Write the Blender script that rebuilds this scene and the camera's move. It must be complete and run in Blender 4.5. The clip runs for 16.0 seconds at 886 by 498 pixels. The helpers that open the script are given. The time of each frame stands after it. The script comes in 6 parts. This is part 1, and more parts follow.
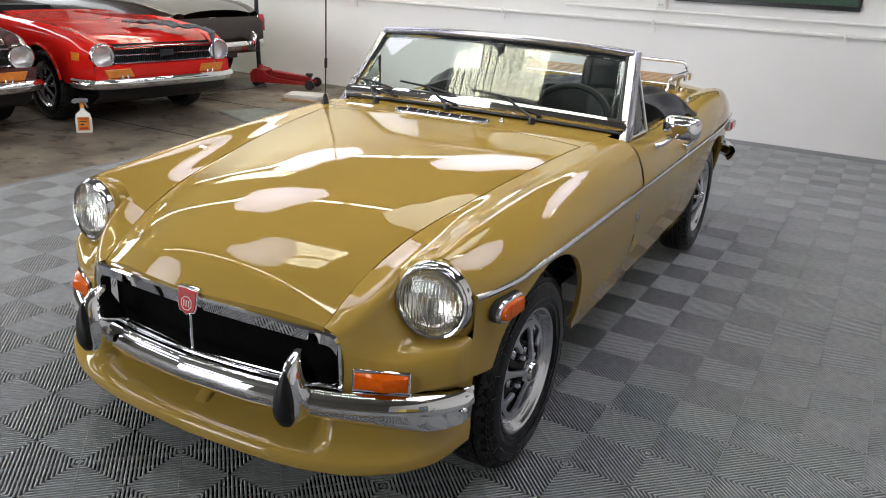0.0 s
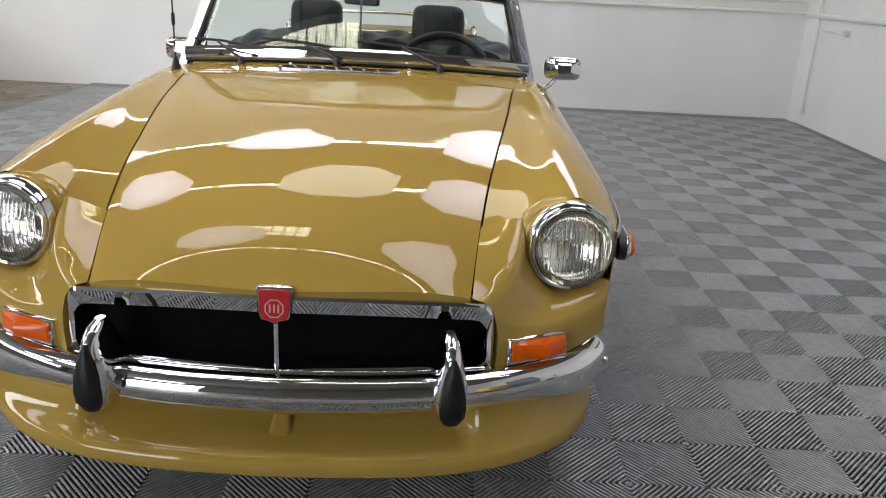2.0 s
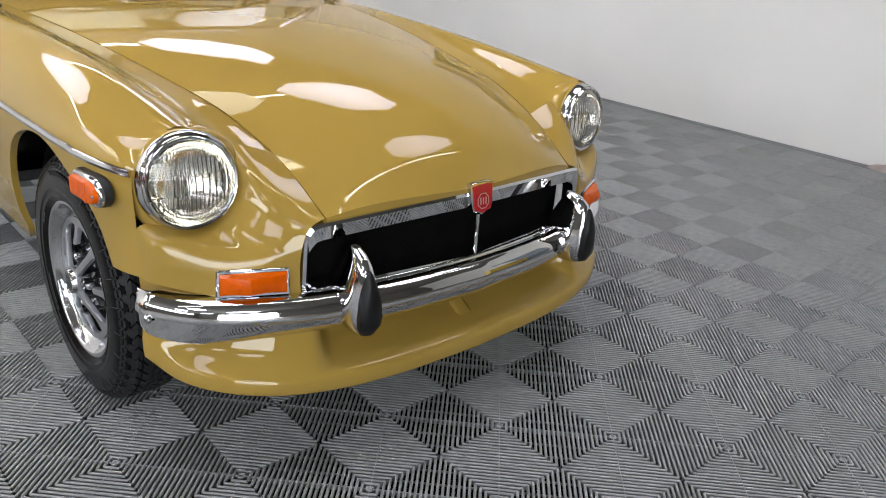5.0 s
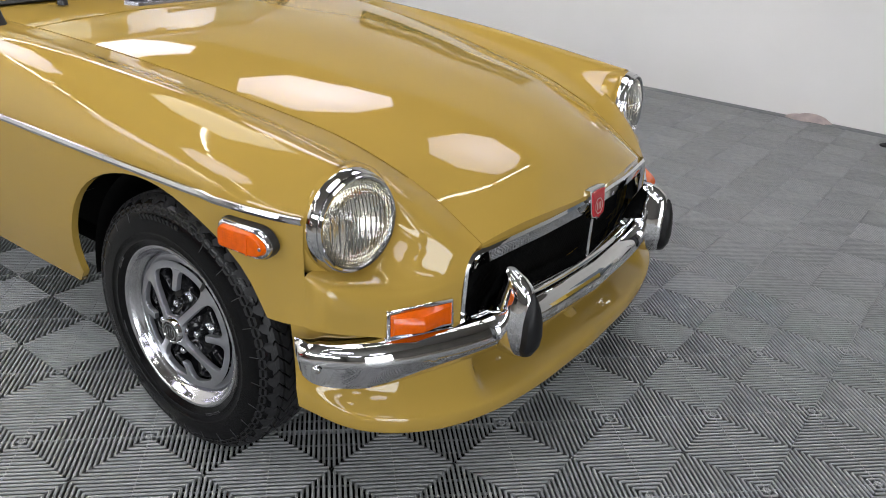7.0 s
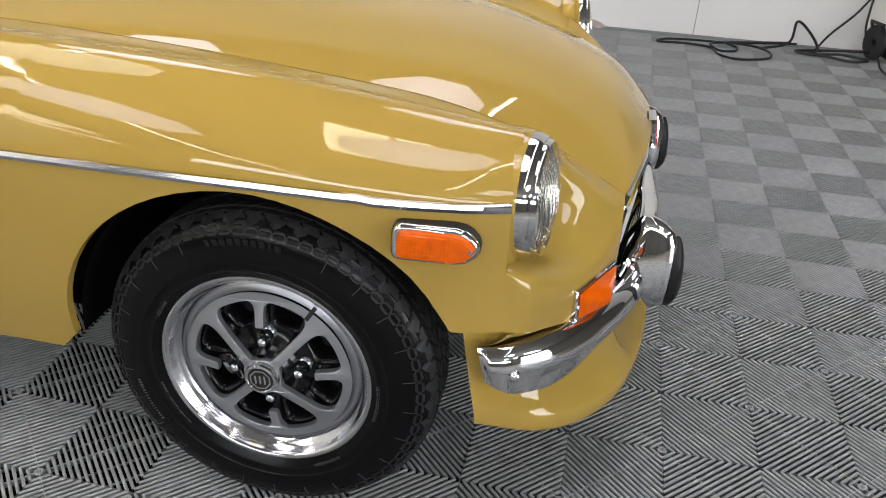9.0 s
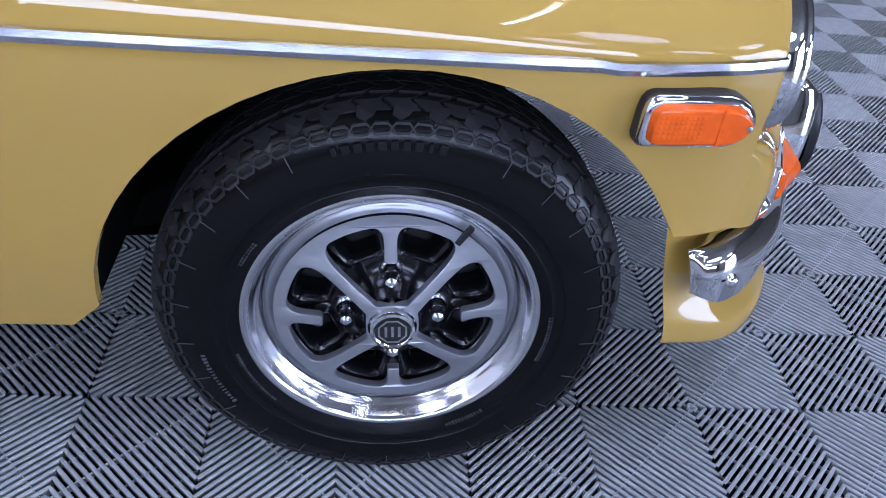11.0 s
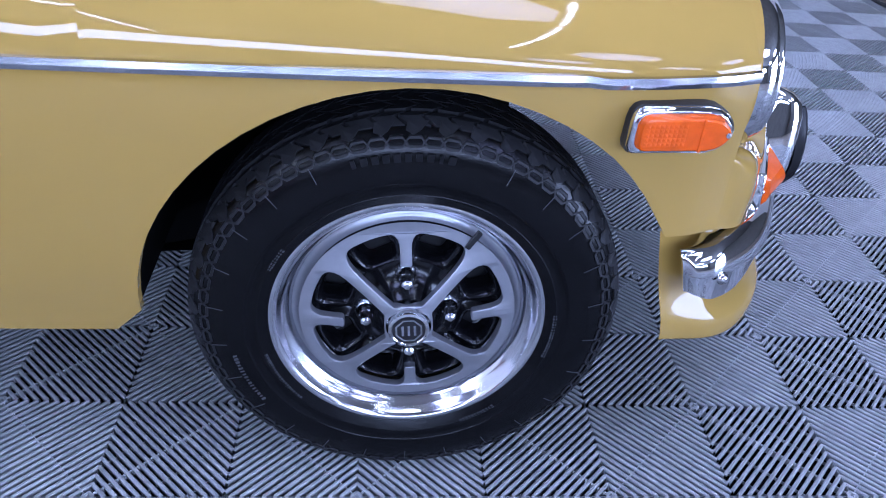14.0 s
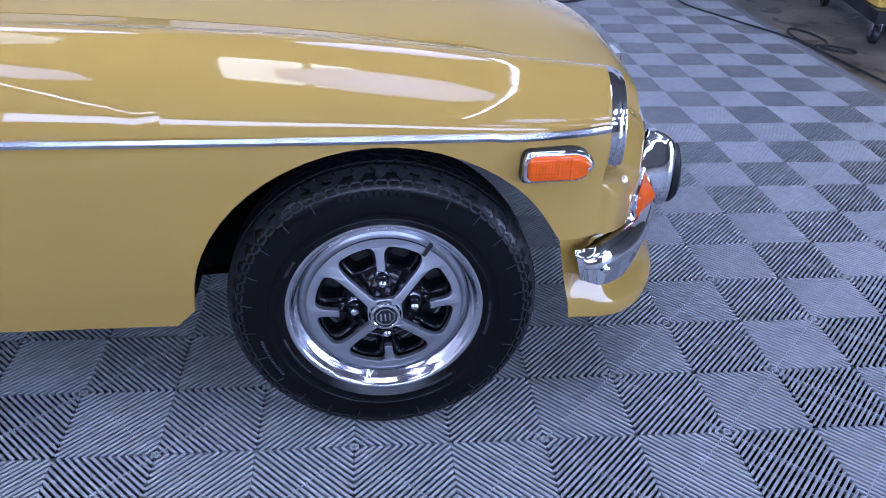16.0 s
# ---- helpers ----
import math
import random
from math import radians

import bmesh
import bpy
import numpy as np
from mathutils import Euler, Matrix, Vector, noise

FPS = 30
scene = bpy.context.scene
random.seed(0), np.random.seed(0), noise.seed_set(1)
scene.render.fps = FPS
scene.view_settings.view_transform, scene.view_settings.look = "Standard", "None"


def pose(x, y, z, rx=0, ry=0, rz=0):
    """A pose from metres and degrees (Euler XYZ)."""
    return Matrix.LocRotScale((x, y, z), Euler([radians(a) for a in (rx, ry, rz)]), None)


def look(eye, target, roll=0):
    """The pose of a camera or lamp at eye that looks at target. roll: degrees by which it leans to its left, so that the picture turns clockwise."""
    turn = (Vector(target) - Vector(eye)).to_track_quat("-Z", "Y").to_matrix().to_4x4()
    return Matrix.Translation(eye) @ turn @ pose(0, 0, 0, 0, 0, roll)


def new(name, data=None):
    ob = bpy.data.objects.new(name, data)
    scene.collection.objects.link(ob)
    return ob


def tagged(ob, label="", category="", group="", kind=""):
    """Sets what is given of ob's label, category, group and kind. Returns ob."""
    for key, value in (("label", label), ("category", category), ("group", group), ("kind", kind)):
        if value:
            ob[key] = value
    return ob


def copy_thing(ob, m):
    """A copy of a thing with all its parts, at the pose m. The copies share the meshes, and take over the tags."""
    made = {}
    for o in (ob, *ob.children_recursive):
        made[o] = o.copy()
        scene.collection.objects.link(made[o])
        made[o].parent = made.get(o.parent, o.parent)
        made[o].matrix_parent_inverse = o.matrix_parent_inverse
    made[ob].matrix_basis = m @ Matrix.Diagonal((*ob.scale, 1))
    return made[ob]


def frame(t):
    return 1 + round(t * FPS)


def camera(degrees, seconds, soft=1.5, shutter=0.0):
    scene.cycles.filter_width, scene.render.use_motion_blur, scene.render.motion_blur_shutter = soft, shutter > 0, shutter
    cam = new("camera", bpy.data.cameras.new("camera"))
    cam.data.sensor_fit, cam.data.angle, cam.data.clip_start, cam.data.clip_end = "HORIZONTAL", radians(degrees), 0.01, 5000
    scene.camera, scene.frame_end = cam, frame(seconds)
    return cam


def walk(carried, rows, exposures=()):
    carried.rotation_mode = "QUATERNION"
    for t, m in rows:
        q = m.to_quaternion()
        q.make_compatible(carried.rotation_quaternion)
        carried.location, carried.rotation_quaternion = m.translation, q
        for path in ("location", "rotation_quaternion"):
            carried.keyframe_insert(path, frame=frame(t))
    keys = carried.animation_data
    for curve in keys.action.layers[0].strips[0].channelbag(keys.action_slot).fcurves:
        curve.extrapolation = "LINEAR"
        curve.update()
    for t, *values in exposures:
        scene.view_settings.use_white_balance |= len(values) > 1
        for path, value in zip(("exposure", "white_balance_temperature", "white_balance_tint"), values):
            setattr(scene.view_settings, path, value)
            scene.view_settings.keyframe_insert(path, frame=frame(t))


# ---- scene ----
cam = camera(58.7, 16.0, soft=1.0)
PATH = [
    (0, (1.444, -1.995, 1.413), (0.529, -0.35, 0.738), 2.9),
    (0.5, (1.149, -1.984, 1.386), (0.31, -0.308, 0.689), 2.5),
    (1, (0.897, -2.021, 1.351), (0.223, -0.275, 0.644), 2.5),
    (1.5, (0.579, -2.114, 1.33), (0.222, -0.27, 0.642), 2.4),
    (2, (0.292, -2.1, 1.197), (0.298, -0.212, 0.538), 3.0),
    (2.5, (-0.032, -2.088, 1.102), (0.368, -0.244, 0.438), 4.8),
    (3, (-0.348, -2.171, 1.136), (0.331, -0.424, 0.438), 3.6),
    (3.5, (-0.602, -2.108, 1.113), (0.286, -0.471, 0.384), 3.6),
    (4, (-0.826, -1.987, 1.13), (0.209, -0.466, 0.345), 5.3),
    (4.5, (-1.053, -1.927, 1.164), (0.102, -0.506, 0.359), 6.5),
    (4.7, (-1.139, -1.923, 1.146), (0.058, -0.522, 0.368), 5.5),
    (6.8, (-1.599, -1.455, 1.211), (-0.138, -0.364, 0.389), 3.5),
    (7, (-1.615, -1.404, 1.223), (-0.143, -0.344, 0.379), 3.6),
    (7.5, (-1.668, -1.176, 1.201), (-0.166, -0.168, 0.349), 2.6),
    (8, (-1.689, -0.953, 1.192), (-0.124, -0.075, 0.309), 2.3),
    (8.5, (-1.761, -0.757, 1.175), (-0.074, -0.163, 0.281), 2.6),
    (9, (-1.753, -0.575, 1.153), (-0.03, -0.227, 0.198), 3.0),
    (9.5, (-1.634, -0.341, 1.106), (0.083, -0.206, 0.09), 4.5),
    (10, (-1.61, -0.164, 1.085), (0.06, -0.163, -0.015), 4.7),
    (10.2, (-1.597, -0.123, 1.061), (0.05, -0.199, -0.071), 5.5),
    (12.3, (-1.41, 0.013, 0.893), (0.197, -0.234, -0.273), 6.9),
    (12.5, (-1.436, 0.009, 0.916), (0.178, -0.228, -0.241), 6.7),
    (13, (-1.504, -0.003, 0.944), (0.134, -0.208, -0.185), 6.1),
    (13.5, (-1.549, -0.015, 0.967), (0.096, -0.204, -0.155), 5.2),
    (14, (-1.601, -0.019, 0.99), (0.059, -0.19, -0.112), 4.7),
    (14.5, (-1.666, -0.073, 1.055), (-0.02, -0.187, -0.075), 3.6),
    (15, (-1.747, -0.118, 1.126), (-0.094, -0.167, 0.002), 2.2),
    (15.5, (-1.893, -0.085, 1.163), (-0.207, -0.18, 0.09), 1.4),
    (16, (-2.009, -0.047, 1.181), (-0.292, -0.223, 0.17), 1.9),
]
walk(cam, [(t, look(eye, target, roll)) for t, eye, target, roll in PATH],
     [(0, -0.64, 6400, 8), (1.5, -0.72, 6400, 8), (4, -0.58, 6400, 8), (7, -0.56, 6400, 8), (9.3, -0.46, 6500, 8), (10.0, -0.44, 5900, 12), (12.3, 0.0, 4500, 25), (16, -0.40, 4600, 25)])


# ---- light ----
world = bpy.data.worlds.new("workshop_world")
world.use_nodes = True
world.node_tree.nodes["Background"].inputs[0].default_value = (0.75, 0.85, 1.0, 1)
world.node_tree.nodes["Background"].inputs[1].default_value = 0.15
scene.world = world
CEIL = 3.9


# ---- small helpers ----
def part(name, data, material, parent=None, label="", smooth=40):
    """Link (verts, faces) or a bmesh as one mesh object."""
    me = bpy.data.meshes.new(name)
    if isinstance(data, bmesh.types.BMesh):
        data.to_mesh(me)
        data.free()
    else:
        me.from_pydata([tuple(v) for v in data[0]], [], [tuple(f) for f in data[1]])
    me.materials.append(material)
    if smooth:
        me.shade_smooth()
        me.set_sharp_from_angle(angle=radians(smooth))
    ob = new(name, me)
    ob.parent = parent
    if label:
        ob["label"] = label
    return ob


def thing(name, m, label, category, group="", kind=""):
    ob = new(name)
    ob.matrix_world = m
    return tagged(ob, label, category, group, kind)


def fixed_normals(data):
    bm = bmesh.new()
    vs = [bm.verts.new(v) for v in data[0]]
    for f in data[1]:
        try:
            bm.faces.new([vs[i] for i in f])
        except ValueError:
            pass
    bmesh.ops.remove_doubles(bm, verts=bm.verts, dist=1e-5)
    bmesh.ops.recalc_face_normals(bm, faces=bm.faces)
    return bm


def curve(*pairs):
    """A smooth one-valued curve through (t, value) pairs."""
    t = np.array([p[0] for p in pairs], float)
    v = np.array([p[1] for p in pairs], float)
    d = np.gradient(v, t) if len(t) > 2 else np.full(len(t), (v[-1] - v[0]) / (t[-1] - t[0]))

    def f(x):
        i = int(np.clip(np.searchsorted(t, x) - 1, 0, len(t) - 2))
        h = t[i + 1] - t[i]
        s = (x - t[i]) / h
        if s < 0:
            return float(v[i] + d[i] * (x - t[i]))
        if s > 1:
            return float(v[i + 1] + d[i + 1] * (x - t[i + 1]))
        return float((2*s**3 - 3*s*s + 1)*v[i] + (s**3 - 2*s*s + s)*h*d[i] + (3*s*s - 2*s**3)*v[i+1] + (s**3 - s*s)*h*d[i+1])
    return f


def spline(points, n):
    """n + 1 points, evenly by parameter, on a Catmull-Rom curve through the points."""
    p = [np.array(q, float) for q in points]
    p = [2*p[0] - p[1]] + p + [2*p[-1] - p[-2]]
    out, m = [], len(points) - 1
    for k in range(n + 1):
        u = k / n * m
        i = min(int(u), m - 1)
        s = u - i
        a, b, c, d = p[i:i+4]
        out.append(0.5*((2*b) + (c - a)*s + (2*a - 5*b + 4*c - d)*s*s + (3*b - a - 3*c + d)*s**3))
    return out


def net(rows, closed=False):
    """Verts and faces of a grid of points: rows of equal length."""
    h, w = len(rows), len(rows[0])
    vs = [tuple(p) for r in rows for p in r]
    fs = []
    for i in range(h - 1):
        for j in range(w if closed else w - 1):
            k = (j + 1) % w
            fs.append((i*w + j, i*w + k, (i+1)*w + k, (i+1)*w + j))
    return vs, fs


def join(*datas):
    vs, fs = [], []
    for v, f in datas:
        o = len(vs)
        vs += [tuple(q) for q in v]
        fs += [tuple(i + o for i in g) for g in f]
    return vs, fs


def moved(data, m):
    return [tuple(m @ Vector(v)) for v in data[0]], data[1]


def mirrored(data):
    return [(-v[0], v[1], v[2]) for v in data[0]], [tuple(reversed(f)) for f in data[1]]


def lathe(profile, n=48, a0=0.0, a1=2*math.pi):
    """Profile of (radius, height) turned about z."""
    full = abs(a1 - a0 - 2*math.pi) < 1e-6
    cols = n if full else n + 1
    rows = [[(r*math.cos(a0 + (a1-a0)*k/n), r*math.sin(a0 + (a1-a0)*k/n), z) for k in range(cols)] for r, z in profile]
    return net(rows, full)


def prism(outline, z0, z1, bevel=0.0):
    """A plate of the given outline (x, y), from z0 to z1, its upper edge bevelled."""
    n = len(outline)
    levels = [(0.0, z0), (0.0, z1 - bevel)] + ([(bevel, z1)] if bevel else [])
    rows = []
    for inset, z in levels:
        row = []
        for i, p in enumerate(outline):
            a, b = np.array(outline[i-1], float), np.array(outline[(i+1) % n], float)
            t = b - a
            t /= (np.linalg.norm(t) or 1)
            nrm = np.array((-t[1], t[0]))
            row.append((p[0] + nrm[0]*inset, p[1] + nrm[1]*inset, z))
        rows.append(row)
    vs, fs = net(rows, True)
    k = (len(rows) - 1) * n
    fs.append(tuple(k + i for i in range(n)))
    fs.append(tuple(reversed(range(n))))
    return vs, fs


def box(cx, cy, cz, sx, sy, sz, bevel=0.0):
    """A box by centre and size, with a chamfered top and bottom when a bevel is given."""
    x, y = sx/2, sy/2
    b = min(bevel, x*0.9, y*0.9)
    if b <= 0:
        o = [(-x, -y), (x, -y), (x, y), (-x, y)]
    else:
        o = []
        for qx, qy, a in ((x-b, -y+b, -90), (x-b, y-b, 0), (-x+b, y-b, 90), (-x+b, -y+b, 180)):
            o += [(qx + b*math.cos(radians(a + s)), qy + b*math.sin(radians(a + s))) for s in (0, 30, 60, 90)]
    rows = []
    zb = min(b, sz*0.45)
    steps = [(b*0.5 if b else 0, -sz/2), (0, -sz/2 + zb*0.5), (0, sz/2 - zb*0.5), (b*0.5 if b else 0, sz/2)] if b else [(0, -sz/2), (0, sz/2)]
    for inset, z in steps:
        rows.append([(cx + px*(1 - inset/x), cy + py*(1 - inset/y), cz + z) for px, py in o])
    vs, fs = net(rows, True)
    n, k = len(o), (len(rows) - 1)*len(o)
    fs.append(tuple(k + i for i in range(n)))
    fs.append(tuple(reversed(range(n))))
    return vs, fs


def tube(points, r, n=10, cap=True):
    """A round bar along points; r may be a list of radii."""
    p = [Vector(q) for q in points]
    rs = r if isinstance(r, (list, tuple)) else [r]*len(p)
    rows, side = [], None
    for i, q in enumerate(p):
        t = (p[min(i+1, len(p)-1)] - p[max(i-1, 0)]).normalized()
        if side is None:
            side = t.orthogonal().normalized()
        side = (side - t*side.dot(t)).normalized()
        up = t.cross(side)
        rows.append([q + (side*math.cos(2*math.pi*k/n) + up*math.sin(2*math.pi*k/n))*rs[i] for k in range(n)])
    vs, fs = net(rows, True)
    if cap:
        fs.append(tuple(reversed(range(n))))
        fs.append(tuple((len(p)-1)*n + k for k in range(n)))
    return vs, fs


def sweep(profile, path, up=(0, 0, 1), closed=False):
    """Profile of (out, up) swept along a path; out points to the right of the way that it goes."""
    p = [Vector(q) for q in path]
    u = Vector(up)
    rows, m = [], len(p)
    for i, q in enumerate(p):
        t = (p[min(i+1, m-1)] - p[max(i-1, 0)]).normalized()
        right = t.cross(u).normalized()
        over = right.cross(t).normalized()
        rows.append([q + right*a + over*b for a, b in profile])
    return net(rows, closed)


# ---- materials ----
def material(name, colour, rough=0.5, metal=0.0, coat=0.0, spec=0.5):
    m = bpy.data.materials.new(name)
    m.use_nodes = True
    s = m.node_tree.nodes["Principled BSDF"]
    s.inputs["Base Color"].default_value = (*colour, 1)
    s.inputs["Roughness"].default_value = rough
    s.inputs["Metallic"].default_value = metal
    s.inputs["Coat Weight"].default_value = coat
    s.inputs["Coat Roughness"].default_value = 0.03
    s.inputs["Specular IOR Level"].default_value = spec
    return m


def vary(m, scale=8.0, amount=0.15, bump=0.0, bump_scale=120.0, rough=0.0, second=0.0, second_scale=1.5):
    """Mottle a material's colour at one or two scales, its roughness, and give it a fine relief."""
    t = m.node_tree
    s = t.nodes["Principled BSDF"]
    co = t.nodes.new("ShaderNodeTexCoord")
    base = s.inputs["Base Color"].default_value[:]
    no = t.nodes.new("ShaderNodeTexNoise")
    no.inputs["Scale"].default_value, no.inputs["Detail"].default_value = scale, 6
    t.links.new(co.outputs["Object"], no.inputs["Vector"])
    ramp = t.nodes.new("ShaderNodeValToRGB")
    ramp.color_ramp.elements[0].position, ramp.color_ramp.elements[1].position = 0.3, 0.7
    ramp.color_ramp.elements[0].color = (*[c*(1 - amount) for c in base[:3]], 1)
    ramp.color_ramp.elements[1].color = (*[min(1, c*(1 + amount)) for c in base[:3]], 1)
    t.links.new(no.outputs["Fac"], ramp.inputs["Fac"])
    out = ramp.outputs["Color"]
    if second:
        n2 = t.nodes.new("ShaderNodeTexNoise")
        n2.inputs["Scale"].default_value, n2.inputs["Detail"].default_value = second_scale, 4
        t.links.new(co.outputs["Object"], n2.inputs["Vector"])
        r2 = t.nodes.new("ShaderNodeValToRGB")
        r2.color_ramp.elements[0].position, r2.color_ramp.elements[1].position = 0.35, 0.65
        r2.color_ramp.elements[0].color = (1 - second,)*3 + (1,)
        r2.color_ramp.elements[1].color = (1, 1, 1, 1)
        t.links.new(n2.outputs["Fac"], r2.inputs["Fac"])
        mix = t.nodes.new("ShaderNodeMix")
        mix.data_type, mix.blend_type = "RGBA", "MULTIPLY"
        mix.inputs[0].default_value = 1
        t.links.new(out, mix.inputs[6])
        t.links.new(r2.outputs["Color"], mix.inputs[7])
        out = mix.outputs[2]
    t.links.new(out, s.inputs["Base Color"])
    if rough:
        mr = t.nodes.new("ShaderNodeMapRange")
        r0 = s.inputs["Roughness"].default_value
        mr.inputs[3].default_value, mr.inputs[4].default_value = max(0.01, r0 - rough), min(1, r0 + rough)
        t.links.new(no.outputs["Fac"], mr.inputs[0])
        t.links.new(mr.outputs[0], s.inputs["Roughness"])
    if bump:
        nb = t.nodes.new("ShaderNodeTexNoise")
        nb.inputs["Scale"].default_value, nb.inputs["Detail"].default_value = bump_scale, 4
        t.links.new(co.outputs["Object"], nb.inputs["Vector"])
        bp = t.nodes.new("ShaderNodeBump")
        bp.inputs["Strength"].default_value, bp.inputs["Distance"].default_value = bump, 0.004
        t.links.new(nb.outputs["Fac"], bp.inputs["Height"])
        t.links.new(bp.outputs["Normal"], s.inputs["Normal"])
    return m


def glass(name, colour=(1, 1, 1), rough=0.0, ior=1.45):
    m = material(name, colour, rough)
    s = m.node_tree.nodes["Principled BSDF"]
    s.inputs["Transmission Weight"].default_value, s.inputs["IOR"].default_value = 1.0, ior
    return m


def glow(name, colour, strength):
    m = material(name, (0.8, 0.8, 0.8), 0.5)
    s = m.node_tree.nodes["Principled BSDF"]
    s.inputs["Emission Color"].default_value, s.inputs["Emission Strength"].default_value = (*colour, 1), strength
    return m


PAINT = vary(material("harvest_gold_paint", (0.393, 0.258, 0.054), 0.5, 0.0, 1.0, 0.0), 3, 0.015)
CHROME = vary(material("chrome", (0.76, 0.76, 0.77), 0.03, 1.0), 40, 0.03, rough=0.015)
STEEL = vary(material("brushed_steel", (0.62, 0.63, 0.66), 0.22, 1.0), 60, 0.05, rough=0.06)
BLACK = vary(material("black_paint", (0.012, 0.012, 0.013), 0.35), 20, 0.2)
ALLOY = vary(material("anodised_alloy", (0.48, 0.48, 0.53), 0.24, 0.9), 50, 0.03, rough=0.04)
# near-black for recessed parts, and for sheets that put shade into gaps
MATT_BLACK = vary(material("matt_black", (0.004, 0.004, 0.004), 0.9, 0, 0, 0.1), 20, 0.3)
GLOSS_BLACK = vary(material("gloss_black_paint", (0.005, 0.005, 0.006), 0.16, 0, 0, 0.3), 20, 0.2)
RUBBER = vary(material("tyre_rubber", (0.003, 0.003, 0.0034), 0.20, 0, 0, 0.20), 30, 0.25, 0.05, 300, rough=0.07)
# matt tread, coloured paler to make up for light missing in the arch
TREAD_RUBBER = vary(material("tread_rubber", (0.016, 0.016, 0.017), 0.5, 0, 0, 0.3), 30, 0.3, 0.1, 200)
# pale colour stands in for glints on the raised sidewall lines
GLINT_RUBBER = vary(material("glint_rubber", (0.055, 0.056, 0.06), 0.5), 30, 0.25)
SOFT_RUBBER = vary(material("black_rubber", (0.014, 0.015, 0.017), 0.5), 30, 0.25, 0.1, 200)
PAD_RUBBER = vary(material("overrider_rubber", (0.009, 0.009, 0.010), 0.45, 0, 0, 0.3), 30, 0.25, 0.1, 200)
VINYL = vary(material("black_vinyl", (0.008, 0.009, 0.010), 0.34, 0, 0, 0.25), 12, 0.25, 0.25, 400)
AMBER = vary(material("amber_lens", (0.70, 0.105, 0.0), 0.18, 0, 0.15, 0.3), 60, 0.1)
RED_LENS = material("red_lens", (0.5, 0.01, 0.012), 0.12, 0, 0.6)
STAINLESS = vary(material("stainless_strip", (0.66, 0.66, 0.69), 0.15, 1.0), 30, 0.04, rough=0.03)
SILVER = vary(material("silver_paint", (0.44, 0.45, 0.48), 0.30, 0.85), 90, 0.03, rough=0.015)
BADGE_RED = vary(material("red_enamel", (0.5, 0.02, 0.03), 0.2, 0, 0.6), 40, 0.1)
PALE = vary(material("pale_metal_relief", (0.55, 0.34, 0.32), 0.35, 0.4), 40, 0.1)
WALL = vary(material("white_wall_paint", (0.90, 0.89, 0.87), 0.75), 1.2, 0.03, 0.25, 60, second=0.05, second_scale=0.5)
CONCRETE = vary(material("stained_concrete", (0.245, 0.208, 0.160), 0.42), 14, 0.32, 0.15, 80, rough=0.2, second=0.62, second_scale=2.6)
_t = CONCRETE.node_tree
_n, _r, _m = _t.nodes.new("ShaderNodeTexNoise"), _t.nodes.new("ShaderNodeValToRGB"), _t.nodes.new("ShaderNodeMix")
_n.inputs["Scale"].default_value, _n.inputs["Detail"].default_value, _n.inputs["Distortion"].default_value = 6.5, 3, 0.6
_r.color_ramp.elements[0].position, _r.color_ramp.elements[1].position = 0.36, 0.42
_r.color_ramp.elements[0].color, _r.color_ramp.elements[1].color = (0.34, 0.31, 0.29, 1), (1, 1, 1, 1)
_m.data_type, _m.blend_type = "RGBA", "MULTIPLY"
_m.inputs[0].default_value = 1
_s = _t.nodes["Principled BSDF"].inputs["Base Color"]
_t.links.new(_s.links[0].from_socket, _m.inputs[6])
_t.links.new(_n.outputs["Fac"], _r.inputs["Fac"])
_t.links.new(_r.outputs["Color"], _m.inputs[7])
_t.links.new(_m.outputs[2], _s)
_t.links.new(next(n for n in _t.nodes if n.type == "TEX_COORD").outputs["Object"], _n.inputs["Vector"])
TILE = vary(material("grey_floor_tile", (0.335, 0.348, 0.35), 0.36, 0, 0, 0.55), 30, 0.12, 0.1, 400, second=0.12, second_scale=2.0)
EDGE_GREY = vary(material("dark_grey_edging", (0.20, 0.21, 0.22), 0.6), 30, 0.2)
TILE_EDGE = vary(material("dark_tile_base", (0.012, 0.012, 0.012), 0.8, 0, 0, 0.1), 30, 0.2)
ROOF = vary(material("roof_boards", (0.15, 0.145, 0.135), 0.8), 3, 0.15)
LENS_GLASS = glass("lens_glass", (1, 1, 1), 0.0)
SCREEN_GLASS = glass("screen_glass", (0.84, 0.93, 0.89))
REFLECTOR = vary(material("headlamp_reflector", (0.93, 0.91, 0.82), 0.13, 1.0), 30, 0.06, rough=0.06)


# ---- room ----
X_EAST, Y_NORTH, X_WEST, Y_SOUTH = 3.68, 5.80, -9.5, -7.0
T = 0.2
TX0, TX1, TY0, TY1 = -3.2, 3.6, -2.4, 5.6


def slab(name, x0, x1, y0, y1, z0, z1, mat, label, category):
    return tagged(part(name, box((x0+x1)/2, (y0+y1)/2, (z0+z1)/2, x1-x0, y1-y0, z1-z0), mat, smooth=0), label, category, kind="structure")


slab("floor", X_WEST, X_EAST, Y_SOUTH, Y_NORTH, -0.22, -0.016, CONCRETE, "stained bare concrete workshop floor", "floor")
